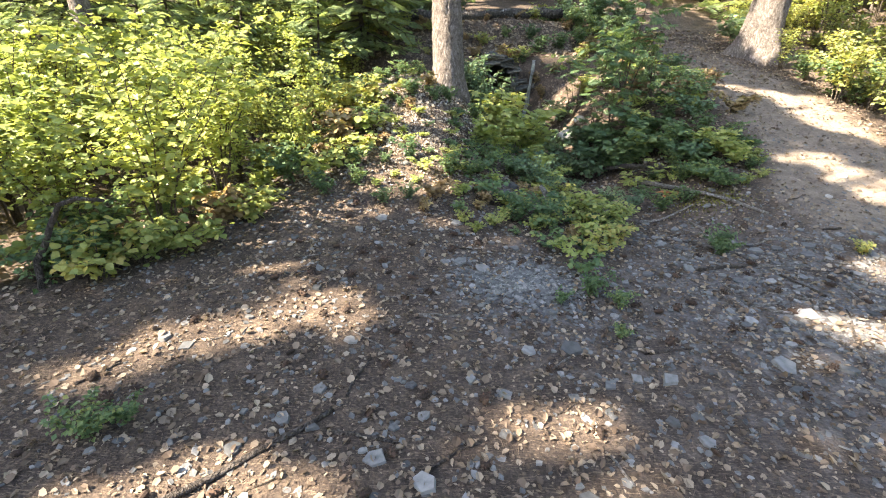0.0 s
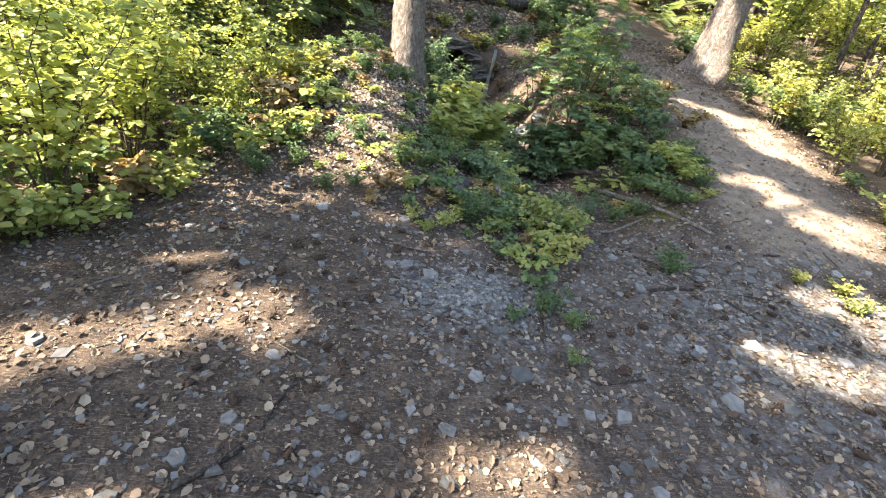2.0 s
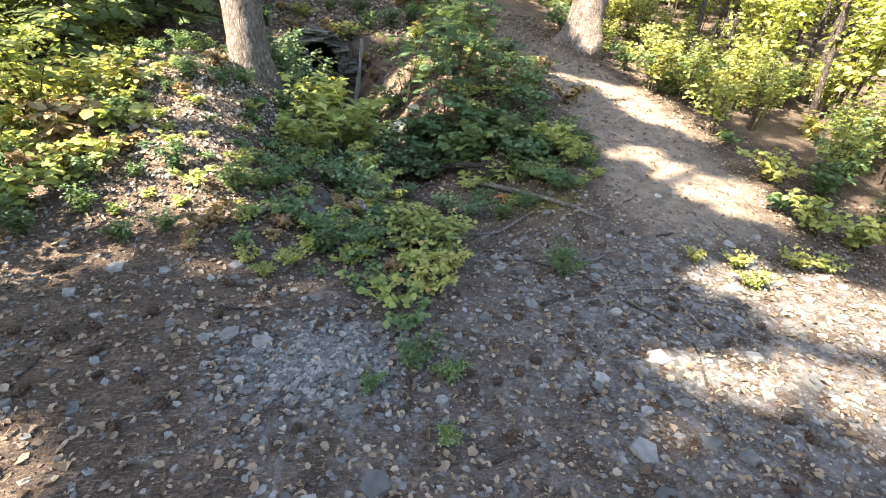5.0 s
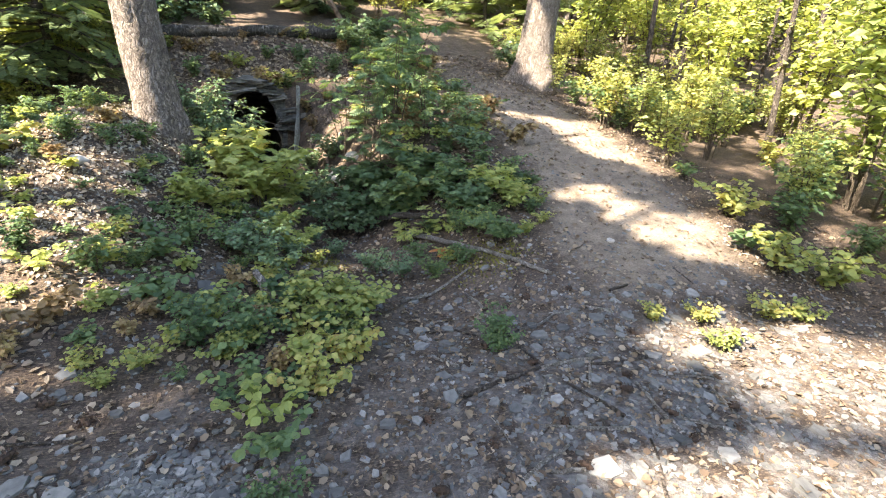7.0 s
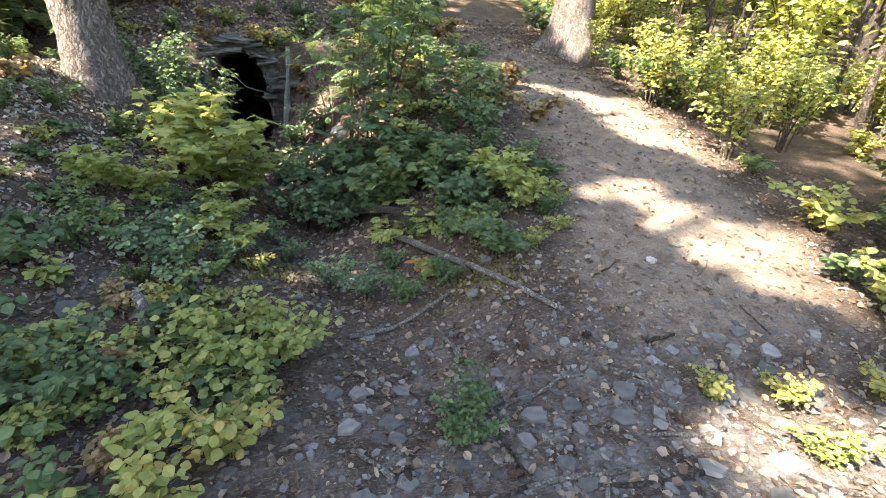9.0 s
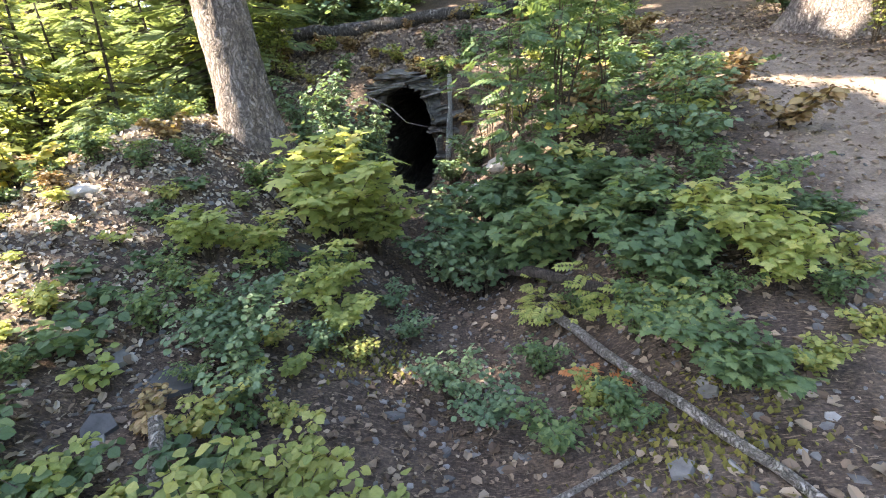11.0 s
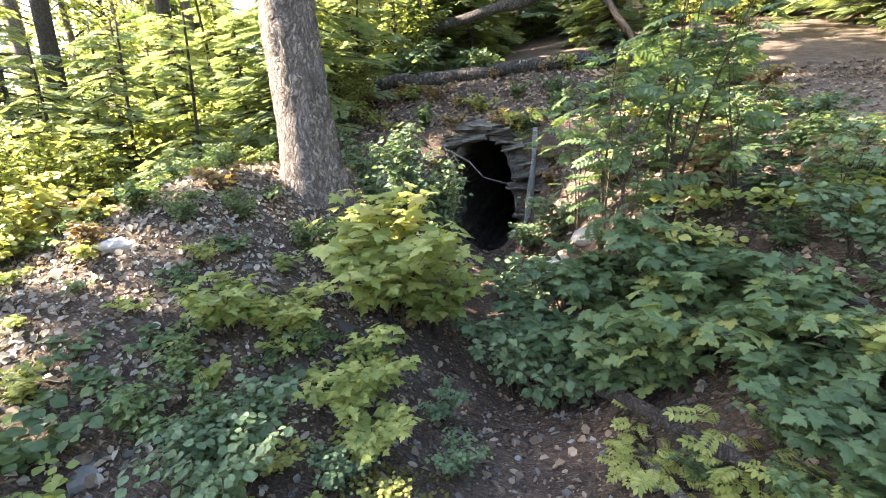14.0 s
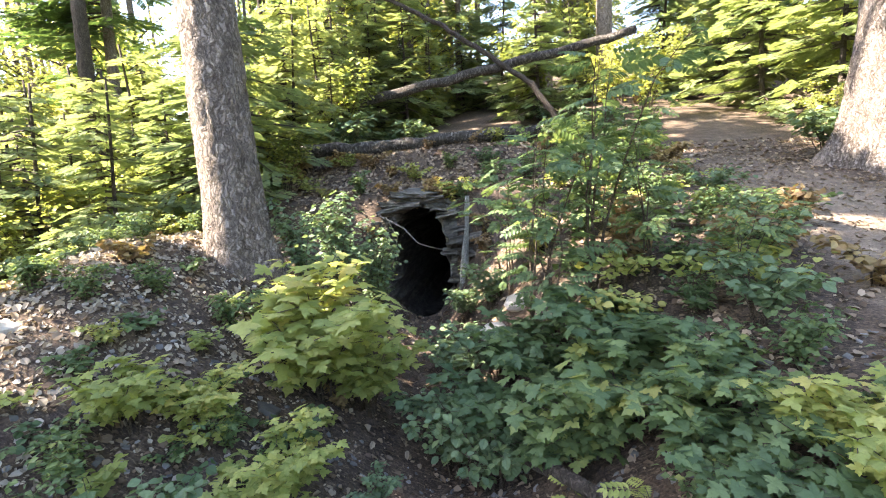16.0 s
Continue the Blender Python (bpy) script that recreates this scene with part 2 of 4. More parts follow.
def land(x, y):
    yy = min(y, 60.0)
    rise = 0.19 * max(0.0, yy - 3.2) + 0.06 * max(0.0, yy - 10.0)
    off = 0.5 + 0.42 * math.exp(-((y - 5.7) / 1.1) ** 2)
    w = max(sig((x - axis_x(min(y, 9.5)) - off) / (0.18 if y < 6.3 else 0.26)), sig((y - 8.95) / 0.06)) * sig((x + 3.0) / 0.9)
    s = 2.2 if y < 6.6 else 3.2
    mound = 0.95 * math.exp(-((x + 0.45) / (1.0 if x > -0.45 else 1.4)) ** 2 - ((y - 6.6) / s) ** 2)
    c = math.exp(-((x - axis_x(y)) / 0.6) ** 2) * sig((y - 3.6) / 0.25) * sig((14 - y) / 0.5)
    low = mound - c * (0.13 + 0.075 * (y - 4.0)) - 0.12 * max(0.0, min(12.0, -x - 2.5))
    berm = 0.36 * math.exp(-((y - 10.45) / 0.55) ** 2) * sig((x + 2.2) / 0.3) * sig((2.6 - x) / 0.3)
    return w * rise + (1 - w) * low + berm


def path_mid(y):
    ys = (-40, 0.0, 2.5, 4.0, 6.0, 8.0, 10.0, 13.0, 17.0, 60)
    xs = (2.0, 3.0, 3.6, 3.9, 4.5, 4.75, 4.5, 5.6, 6.5, 10)
    return float(np.interp(y, ys, xs))


def on_path(x, y):
    wide = 0.74 + 0.12 * noise.noise((x * 0.9, y * 1.7, 4)) if y > 3 else 1.2
    # beyond y 8.6 the path fades to dark soil colour, in place of shade
    return sig((wide - abs(x - path_mid(y))) / 0.13) * sig((y - 3.6) / 0.25) * (0.3 + 0.7 * sig((8.6 - y) / 0.7))


def slaty(x, y):
    a = math.exp(-((x - 0.55) / 0.42) ** 2 - ((y - 2.6) / 0.45) ** 2)
    b = math.exp(-((x - 2.6) / 1.4) ** 2 - ((y - 2.4) / 1.2) ** 2)
    return min(1.0, a + b)


def ground_z(x, y):
    rough = 0.035 * noise.noise((x * 1.3, y * 1.3, 0)) + 0.016 * noise.noise((x * 4.1, y * 4.1, 3)) + 0.007 * noise.noise((x * 12, y * 12, 7))
    far = max(0.0, math.hypot(x, y - 5) - 9)
    return land(x, y) + rough * (1 - 0.6 * on_path(x, y)) + min(far, 20) * 0.03 * noise.noise((x * 0.2, y * 0.2, 5))


def axis_steps(lo, hi, near_lo, near_hi, fine):
    out = list(np.arange(near_lo, near_hi + 1e-6, fine))
    s, v = fine, near_hi
    while v < hi:
        s *= 1.22
        v += s
        out.append(v)
    s, v = fine, near_lo
    while v > lo:
        s *= 1.22
        v -= s
        out.insert(0, v)
    return out


MOUTH_X, MOUTH_Z, MOUTH_W, MOUTH_H = 0.82, 0.18, 0.38, 0.80


def build_ground():
    gx, gy = axis_steps(-400, 400, -3.4, 6.2, 0.06), axis_steps(-300, 700, 0.0, 10.2, 0.06)
    v, f, pa, sl = [], [], [], []
    for y in gy:
        for x in gx:
            v.append((x, y, ground_z(x, y)))
            pa.append(on_path(x, y))
            sl.append(slaty(x, y))
    nx = len(gx)
    for j in range(len(gy) - 1):
        for i in range(nx - 1):
            q = (j * nx + i, j * nx + i + 1, (j + 1) * nx + i + 1, (j + 1) * nx + i)
            x, y = (gx[i] + gx[i + 1]) / 2, (gy[j] + gy[j + 1]) / 2
            z = sum(v[k][2] for k in q) / 4
            if 8.72 < y < 9.5 and abs(x - MOUTH_X) < 0.46 and -0.45 < z < 0.98:
                continue
            f.append(q)
    me = bpy.data.meshes.new("ground")
    me.from_pydata(v, [], f)
    me.shade_smooth()
    for name, data in (("path", pa), ("slate", sl)):
        at = me.attributes.new(name, 'FLOAT', 'POINT')
        at.data.foreach_set("value", data)
    ob = part("ground", me, GROUND)
    tagged(ob, "brown forest floor of soil, needles and a trodden dirt path", "ground", kind="structure")


build_ground()


# ---- the mine mouth ----
def build_mouth():
    n = 72
    rows = []
    for s, y in [(1.0, 14.5), (1.04, 12.5), (0.98, 11), (1.05, 10), (1.0, 9.5), (1.04, 9.15), (0.97, 9.03), (1.0, 8.95), (1.03, 8.93), (1.07, 8.93), (1.11, 8.94), (1.15, 8.97), (1.20, 8.98), (1.26, 9.0), (1.36, 9.02), (1.5, 9.1), (1.7, 9.3)]:
        ring = []
        for i in range(n):
            t = 2 * math.pi * i / n
            c, q = math.cos(t), math.sin(t)
            ex = abs(c) ** 0.8 * (1 if c > 0 else -1) * MOUTH_W
            ez = abs(q) ** 0.75 * (1 if q > 0 else -1) * MOUTH_H
            x, z = MOUTH_X + ex * s, MOUTH_Z + (ez * (1 + (s - 1) * 0.55) if s > 1.05 else ez * s)
            x -= 0.10 * max(0.0, -ez)
            lay = noise.noise((x * 2.5, y * 2, z * 10)) * 0.10 + noise.noise((x * 7, y * 6, round(z * 11) * 2.7)) * 0.06
            px, py, pz = x + c * lay, y + (lay * 1.3 if s > 1.06 else 0), z + q * lay * 0.6
            if s > 1.06 and pz > 0.9:
                pz = min(pz, ground_z(px, max(py, 9.2)) + (0.03 if s < 1.3 else -0.05))
            ring.append((px, py, pz))
        rows.append(ring)
    s = Soup()
    for r in rows:
        s.v.extend(r)
    for j in range(len(rows) - 1):
        for i in range(n):
            a, b = j * n + i, j * n + (i + 1) % n
            s.f.append((a, b, b + n, a + n))
    s.f.append(tuple(range(n)))
    ob = part("mine_adit", s, ROCK)
    tagged(ob, "dark low mine opening cut into grey layered rock", "mine entrance", kind="structure")


build_mouth()


# ---- leaves ----
def fan(outline, mid, lift):
    v = [(mid[0], mid[1], lift)] + [(x, y, z) for x, y, z in outline]
    k = len(outline)
    return v, [(0, i + 1, (i + 1) % k + 1) for i in range(k)]


def maple_leaf():
    half = [(0.28, -0.09), (0.19, 0.07), (0.42, 0.10), (0.63, 0.27), (0.44, 0.33), (0.41, 0.47), (0.19, 0.43), (0.26, 0.64), (0.11, 0.74)]
    pts = [(0.0, 0.02)] + half + [(0.0, 1.0)] + [(-x, y) for x, y in reversed(half)]
    return fan([(x, y, -0.22 * (x * x) - 0.16 * max(0, y - 0.5)) for x, y in pts], (0, 0.34), 0.03)


def oval_leaf(w=0.3):
    v = [(0, 0, 0), (w * 0.8, 0.28, 0.06), (w, 0.55, 0.05), (w * 0.5, 0.85, -0.02), (0, 1, -0.10), (-w * 0.5, 0.85, -0.02), (-w, 0.55, 0.05), (-w * 0.8, 0.28, 0.06), (0, 0.5, 0.0)]
    return v, [(8, i, (i + 1) % 8) for i in range(8)]


def simple_leaf(w=0.3):
    v = [(0, 0, 0), (w, 0.45, 0.06), (0, 1, -0.08), (-w, 0.45, 0.06)]
    return v, [(0, 1, 2), (0, 2, 3)]


def pinnate_leaf(pairs=5):
    s = Soup()
    s.tube([(0, 0, 0), (0, 0.5, 0.05), (0, 0.85, 0)], [0.008, 0.006, 0.003], 3)
    lf = oval_leaf(0.24)
    for i in range(pairs):
        y = 0.22 + 0.62 * i / (pairs - 1)
        for sx in (-1, 1):
            s.place(lf, frame_of((0, y, 0.04 * math.sin(y * 3)), (sx * 0.9, 0.45, -0.12), size=0.36 - 0.10 * abs(i / (pairs - 1) - 0.4)))
    s.place(lf, frame_of((0, 0.84, 0), (0, 1, -0.15), size=0.3))
    return s.v, s.f


def fir_spray(rng):
    s = Soup()
    k = 9
    for i in range(k):
        y = 0.08 + 0.84 * i / k
        ln = 0.42 * (1 - y * 0.75) + 0.05
        for sx in (-1, 1):
            d = Vector((sx * 0.75, 0.62, rng.uniform(-0.12, 0.05))).normalized()
            p, e = Vector((0, y, -0.05 * y)), Vector((0, y, -0.05 * y)) + d * ln
            for j in range(4):
                q = p.lerp(e, 0.12 + 0.22 * j)
                nn = Vector((-d.y, d.x, 0))
                w = 0.055
                s.add([tuple(q), tuple(q + d * 0.07 + nn * w), tuple(q + d * 0.035), tuple(q + d * 0.07 - nn * w), tuple(q + d * 0.11)],
                      [(0, 1, 2), (0, 2, 3), (2, 1, 4), (2, 4, 3)])
    return s.v, s.f


MAPLE, OVAL, ROUND, PINN, SIMPLE = maple_leaf(), oval_leaf(0.36), oval_leaf(0.45), pinnate_leaf(), simple_leaf(0.36)
SPRAY = fir_spray(random.Random(5))


# ---- shrubs ----
def shrub_meshes(seed, leaf, size, high, wide, stems, per, flat=0.5, bare=0.25):
    """A shrub of arching stems with side twigs: its stems and its leaves, each one mesh."""
    rng = random.Random(seed)
    st, lv = Soup(), Soup()
    for i in range(stems):
        a = rng.uniform(0, 6.28)
        lean = rng.uniform(0.15, 1.0) * wide
        h = high * rng.uniform(0.6, 1.0)
        foot = Vector((math.cos(a), math.sin(a), 0)) * rng.uniform(0.0, 0.12) * wide
        pts = []
        for k in range(6):
            t = k / 5
            pts.append(foot + Vector((math.cos(a) * lean * t ** 1.5, math.sin(a) * lean * t ** 1.5, h * (t ** 0.85) - 0.10 * (k == 0)))
                       + Vector((rng.uniform(-1, 1), rng.uniform(-1, 1), 0)) * 0.03 * high * t)
        r = 0.004 + 0.0035 * high
        st.tube(pts, [r * (1 - 0.8 * k / 5) for k in range(6)], 5)
        for j in range(per):
            t = bare + (1 - bare) * rng.random() ** 0.8
            k = min(int(t * 5), 4)
            p = pts[k].lerp(pts[k + 1], t * 5 - k)
            b = rng.uniform(0, 6.28)
            out = Vector((math.cos(b), math.sin(b), rng.uniform(-0.1, 0.5)))
            reach = wide * rng.uniform(0.08, 0.32)
            e = p + out * reach
            if reach > 0.05 and j % 2 == 0:
                st.tube([p, e], [0.0035, 0.0015], 3)
            for q in range(3 if size < 0.12 else 1):
                pos = p.lerp(e, 1 - 0.33 * q)
                c = b + rng.uniform(-0.9, 0.9) + (q * 2.2)
                ah = Vector((math.cos(c), math.sin(c), rng.uniform(-0.55, 0.15)))
                up = Vector((rng.gauss(0, flat), rng.gauss(0, flat), 1))
                lv.place(leaf, frame_of(pos, ah, up, size * rng.uniform(0.6, 1.2)))
    return st.mesh("stem"), lv.mesh("foliage")


def shrub(name, label, category, group, meshes, leafmat, x, y, size=1.0, turn=0.0, sink=0.0, stem_mat=None):
    t = thing(name, label, category, group)
    stems, leaves = meshes
    part("stem", stems, stem_mat or TWIG, t)
    fol = part("foliage", leaves, leafmat, t)
    t.matrix_basis = Matrix.Translation((x, y, ground_z(x, y) - sink)) @ Matrix.Rotation(turn, 4, 'Z') @ Matrix.Scale(size, 4)
    return t


def variants(leafmat, k, seed, *a, **kw):
    out = []
    for i in range(k):
        s, l = shrub_meshes(seed + i, *a, **kw)
        s.materials.append(TWIG)
        l.materials.append(leafmat)
        out.append((s, l))
    return out


R = random.Random(11)


def scatter(n, area, keep, gap=0.0):
    got, tries = [], 0
    while len(got) < n and tries < n * 40:
        tries += 1
        x, y = R.uniform(area[0], area[1]), R.uniform(area[2], area[3])
        if keep(x, y) and all((x - p[0]) ** 2 + (y - p[1]) ** 2 > gap * gap for p in got):
            got.append((x, y))
    return got


# the leafy thicket beside the clearing
thicket = variants(LIME, 4, 100, SIMPLE, 0.085, 1.75, 0.75, 9, 46, flat=0.6, bare=0.22)
for x, y in scatter(60, (-6.5, -0.75, 2.6, 9.5), lambda x, y: x < -1.3 - 0.5 * max(0, 4.6 - y) - 0.45 * min(2.0, max(0, y - 5.2)) and x > -6.5 and not (x > -2.9 and y > 6.2), 0.52):
    shrub("thicket_shrub", "tall yellow-green leafy shrub on the clearing's edge", "shrub", "thicket shrubs", R.choice(thicket), LIME, x, y, R.uniform(0.7, 1.05) * (0.62 if y > 4.2 and x > -2.7 else 0.85 if y < 3.6 else 1), R.uniform(0, 6.28))
low_green = variants(GREEN, 3, 140, SIMPLE, 0.06, 0.42, 0.35, 8, 22, flat=0.6, bare=0.1)
low_yellow = variants(YELLOW, 3, 150, ROUND, 0.06, 0.36, 0.34, 8, 14, flat=0.5, bare=0.1)
low_rust = variants(RUST, 2, 160, OVAL, 0.07, 0.32, 0.34, 7, 14, flat=0.7, bare=0.05)
open_green = variants(GREEN, 3, 170, ROUND, 0.075, 0.26, 0.30, 5, 6, flat=0.4, bare=0.3)
open_lime = variants(LIME, 3, 176, ROUND, 0.07, 0.26, 0.28, 5, 6, flat=0.4, bare=0.3)
for x, y in scatter(60, (-4.2, 0.2, 2.3, 5.6), lambda x, y: -1.9 - 0.5 * max(0, 4.4 - y) < x < -0.75 - 0.62 * max(0, 4.6 - y), 0.24):
    k = R.random()
    m, mt, lab = ((open_lime, LIME, "low yellow-green leafy plant under the thicket"), (low_rust, RUST, "low rust-brown withered plant under the thicket"), (low_yellow, YELLOW, "low yellowing plant under the thicket"), (low_green, GREEN, "low dark green leafy plant under the thicket"))[0 if k < 0.4 else 1 if k < 0.5 else 2 if k < 0.8 else 3]
    shrub("low_plant", lab, "plant", "plants under the thicket", R.choice(m), mt, x, y, R.uniform(0.7, 1.2), R.uniform(0, 6.28))

# small plants over the mound's front and the bank
for x, y in scatter(96, (-1.3, 1.55, 3.55, 6.6), lambda x, y: x < 1.35 - 0.12 * (y - 3.6) and x > -1.25 and y > 3.5 + 0.25 * abs(x - 0.2) and math.hypot(x + 0.02, y - 6.8) > 0.45, 0.2):
    k = R.random()
    m, mt, lab = ((low_green, GREEN, "low green leafy plant on the mound"), (open_green, GREEN, "open green round-leaved plant on the mound"), (open_lime, LIME, "open yellow-green round-leaved plant on the mound"), (low_rust, RUST, "withered brown plant on the mound"))[0 if k < 0.3 else 1 if k < 0.62 else 2 if k < 0.92 else 3]
    shrub("low_plant", lab, "plant", "plants on the mound", R.choice(m), mt, x, y, R.uniform(0.28, 0.62), R.uniform(0, 6.28))
for x, y in scatter(50, (-2.4, -0.2, 4.8, 7.6), lambda x, y: math.hypot(x + 0.02, y - 6.8) > 0.5, 0.2):
    k = R.randrange(3)
    shrub("low_plant", ("small green plant among the mound's dry leaves", "small yellow-green plant among the mound's dry leaves", "small grey-green plant among the mound's dry leaves")[k], "plant", "plants on the mound", R.choice((low_green, open_lime, open_green)[k]), (GREEN, LIME, GREEN)[k], x, y, R.uniform(0.25, 0.55), R.uniform(0, 6.28))
for x, y in scatter(30, (0.0, 1.6, 3.6, 5.6), lambda x, y: x < 1.75 - 0.3 * (y - 3.6), 0.17):
    k = R.randrange(3)
    shrub("low_plant", ("open green plant on the bank's dark soil", "open yellow-green plant on the bank's dark soil", "yellowing plant on the bank's dark soil")[k], "plant", "plants on the bank", R.choice((open_green, open_lime, low_yellow)[k]), (GREEN, LIME, YELLOW)[k], x, y, R.uniform(0.4, 0.7) * (0.7 if k == 2 else 1), R.uniform(0, 6.28))
# the bushy tongue of yellow and rust plants that runs into the clearing
for x, y, k in ((0.95, 3.05, 2), (1.15, 3.2, 1), (0.85, 3.3, 0), (1.35, 3.4, 1), (1.1, 3.5, 2), (1.0, 2.85, 0), (1.45, 3.65, 1), (0.75, 3.6, 0), (1.25, 3.85, 1), (1.55, 3.95, 1), (1.35, 4.15, 1), (1.05, 4.1, 0), (0.6, 3.95, 0)):
    m, mt, lab = ((open_green, GREEN, "small green plant in the gravel"), (low_yellow, YELLOW, "yellowing round-leaved plant by the gravel"), (open_lime, LIME, "yellow-green round-leaved plant by the gravel"))[k]
    shrub("low_plant", lab, "plant", "plants by the gravel", R.choice(m), (GREEN, YELLOW, RUST)[k], x, y, R.uniform(0.45, 0.75), R.uniform(0, 6.28))

for x, y in scatter(16, (0.1, 1.15, 3.15, 3.95), lambda x, y: y > 3.1 + 0.35 * abs(x - 0.95), 0.16):
    k = R.randrange(3)
    shrub("low_plant", ("small green plant at the mound's foot", "small yellowing plant at the mound's foot", "rust-tinged plant at the mound's foot")[k], "plant", "plants by the gravel", R.choice((open_green, low_yellow, low_rust)[k]), (GREEN, YELLOW, RUST)[k], x, y, R.uniform(0.25, 0.45), R.uniform(0, 6.28))

# maples, ash saplings and dogwood in the trench
maple_m = variants(GREEN, 3, 200, MAPLE, 0.088, 0.46, 0.5, 12, 21, flat=0.35, bare=0.3)
maple_y = variants(LIME, 3, 210, MAPLE, 0.09, 0.52, 0.42, 8, 17, flat=0.35, bare=0.3)
for x, y, s, mt in ((2.45, 5.75, 0.85, 0), (2.75, 5.6, 0.6, 0), (2.2, 5.7, 0.85, 0), (2.5, 6.15, 0.8, 0), (2.0, 5.95, 0.85, 0), (2.6, 5.4, 0.7, 0), (2.95, 5.25, 0.6, 1), (3.0, 5.0, 0.6, 1), (3.05, 4.85, 0.45, 1), (2.05, 6.3, 0.85, 0),
                    (0.9, 6.1, 1.25, 1), (0.75, 6.25, 1.3, 1), (1.08, 6.25, 1.0, 1), (0.42, 5.3, 0.62, 1), (0.62, 5.45, 0.5, 1), (1.05, 5.3, 0.6, 1), (1.2, 5.1, 0.45, 1), (2.7, 5.0, 0.6, 0)):
    m = (maple_m, maple_y)[mt]
    shrub("maple_shrub", ("green lobed-leaf maple shrub in the trench", "pale yellow-green lobed-leaf maple shrub by the trench")[mt], "shrub", "maple shrubs", R.choice(m), (GREEN, LIME)[mt], x, y, s, R.uniform(0, 6.28))
ash = variants(GREEN, 3, 230, PINN, 0.19, 1.7, 0.55, 4, 20, flat=0.35, bare=0.12)
for x, y, s in ((2.05, 6.75, 0.85), (2.4, 6.75, 0.95), (2.55, 7.3, 0.75), (1.9, 7.3, 0.75), (2.2, 6.4, 0.7), (2.75, 6.6, 0.6), (3.1, 6.3, 0.45)):
    shrub("ash_sapling", "thin green sapling with feathery leaves beside the mine mouth", "sapling", "ash saplings", R.choice(ash), GREEN, x, y, s, R.uniform(0, 6.28))
ash_low = variants(LIME, 2, 240, PINN, 0.17, 0.36, 0.34, 5, 8, flat=0.3, bare=0.3)
for x, y, s in ((2.45, 5.05, 0.55), (2.15, 5.3, 0.5), (2.65, 4.8, 0.4), (2.3, 5.15, 0.4)):
    shrub("ash_seedling", "small yellow-green seedling with feathery leaves", "plant", "ash seedlings", R.choice(ash_low), LIME, x, y, s, R.uniform(0, 6.28))
withered = variants(ORANGE, 1, 246, PINN, 0.2, 0.22, 0.25, 3, 5, flat=0.3, bare=0.3)
shrub("withered_seedling", "orange withered seedling beside the fallen stick", "plant", "", withered[0], ORANGE, 2.36, 4.66, 0.42)
dog = variants(BLUEGREEN, 3, 250, OVAL, 0.072, 0.5, 0.4, 9, 17, flat=0.45, bare=0.3)
for x, y, s in ((1.85, 5.75, 0.8), (1.65, 5.95, 0.75), (1.5, 6.3, 0.75), (1.85, 6.5, 0.9), (1.5, 6.9, 0.8), (1.75, 7.4, 0.7), (1.5, 7.7, 0.7), (1.35, 7.2, 0.55)):
    shrub("dogwood_shrub", "blue-green oval-leaved shrub in the trench", "shrub", "trench shrubs", R.choice(dog), BLUEGREEN, x, y, s, R.uniform(0, 6.28))
snow = variants(BLUEGREEN, 3, 260, ROUND, 0.048, 0.5, 0.34, 9, 20, flat=0.4, bare=0.25)
for x, y, s in ((0.82, 4.8, 0.7), (0.92, 4.65, 0.65), (1.05, 4.5, 0.55), (1.75, 4.75, 0.5), (1.95, 4.55, 0.45), (1.35, 5.5, 0.42), (1.5, 5.2, 0.38), (1.15, 4.9, 0.4)):
    shrub("snowberry_shrub", "low blue-green round-leaved shrub at the trench's start", "shrub", "round-leaved shrubs", R.choice(snow), BLUEGREEN, x, y, s, R.uniform(0, 6.28))
twiggy = variants(BLUEGREEN, 2, 270, SIMPLE, 0.055, 1.0, 0.4, 10, 30, flat=0.7, bare=0.15)
for x, y, s in ((0.55, 7.25, 1.0), (0.4, 7.0, 0.85), (0.72, 7.6, 0.95), (0.62, 8.1, 0.8), (0.35, 7.6, 0.9), (0.5, 8.4, 0.6)):
    shrub("twiggy_shrub", "grey-green small-leaved shrub between tree and mine mouth", "shrub", "shrubs at the mine mouth", R.choice(twiggy), BLUEGREEN, x, y, s, R.uniform(0, 6.28))

for x, y, s in ((0.5, 9.15, 0.6), (0.8, 9.12, 0.5), (1.1, 9.14, 0.6), (1.35, 9.1, 0.55), (1.6, 9.0, 0.6), (0.3, 8.95, 0.6), (0.95, 9.3, 0.6), (1.9, 8.8, 0.6), (1.65, 8.5, 0.6), (0.25, 8.6, 0.7)):
    k = R.random() < 0.6
    shrub("brow_plant", "withered plant hanging over the mine mouth" if k else "small green plant over the mine mouth", "plant", "plants over the mine mouth", R.choice(low_rust if k else low_green), RUST if k else GREEN, x, y, s, R.uniform(0, 6.28))

for x, y in scatter(20, (2.15, 3.5, 4.35, 5.3), lambda x, y: x < path_mid(y) - 0.8 and abs((x - 2.42) + 0.42 * (y - 4.65)) > 0.12, 0.17):
    k = R.randrange(3)
    shrub("trench_plant", ("low green plant at the trench's edge", "low yellow-green plant at the trench's edge", "small lobed-leaf maple at the trench's edge")[k], "plant", "trench plants", R.choice((low_green, low_yellow, maple_m)[k]), (GREEN, YELLOW, GREEN)[k], x, y, R.uniform(0.3, 0.5), R.uniform(0, 6.28))

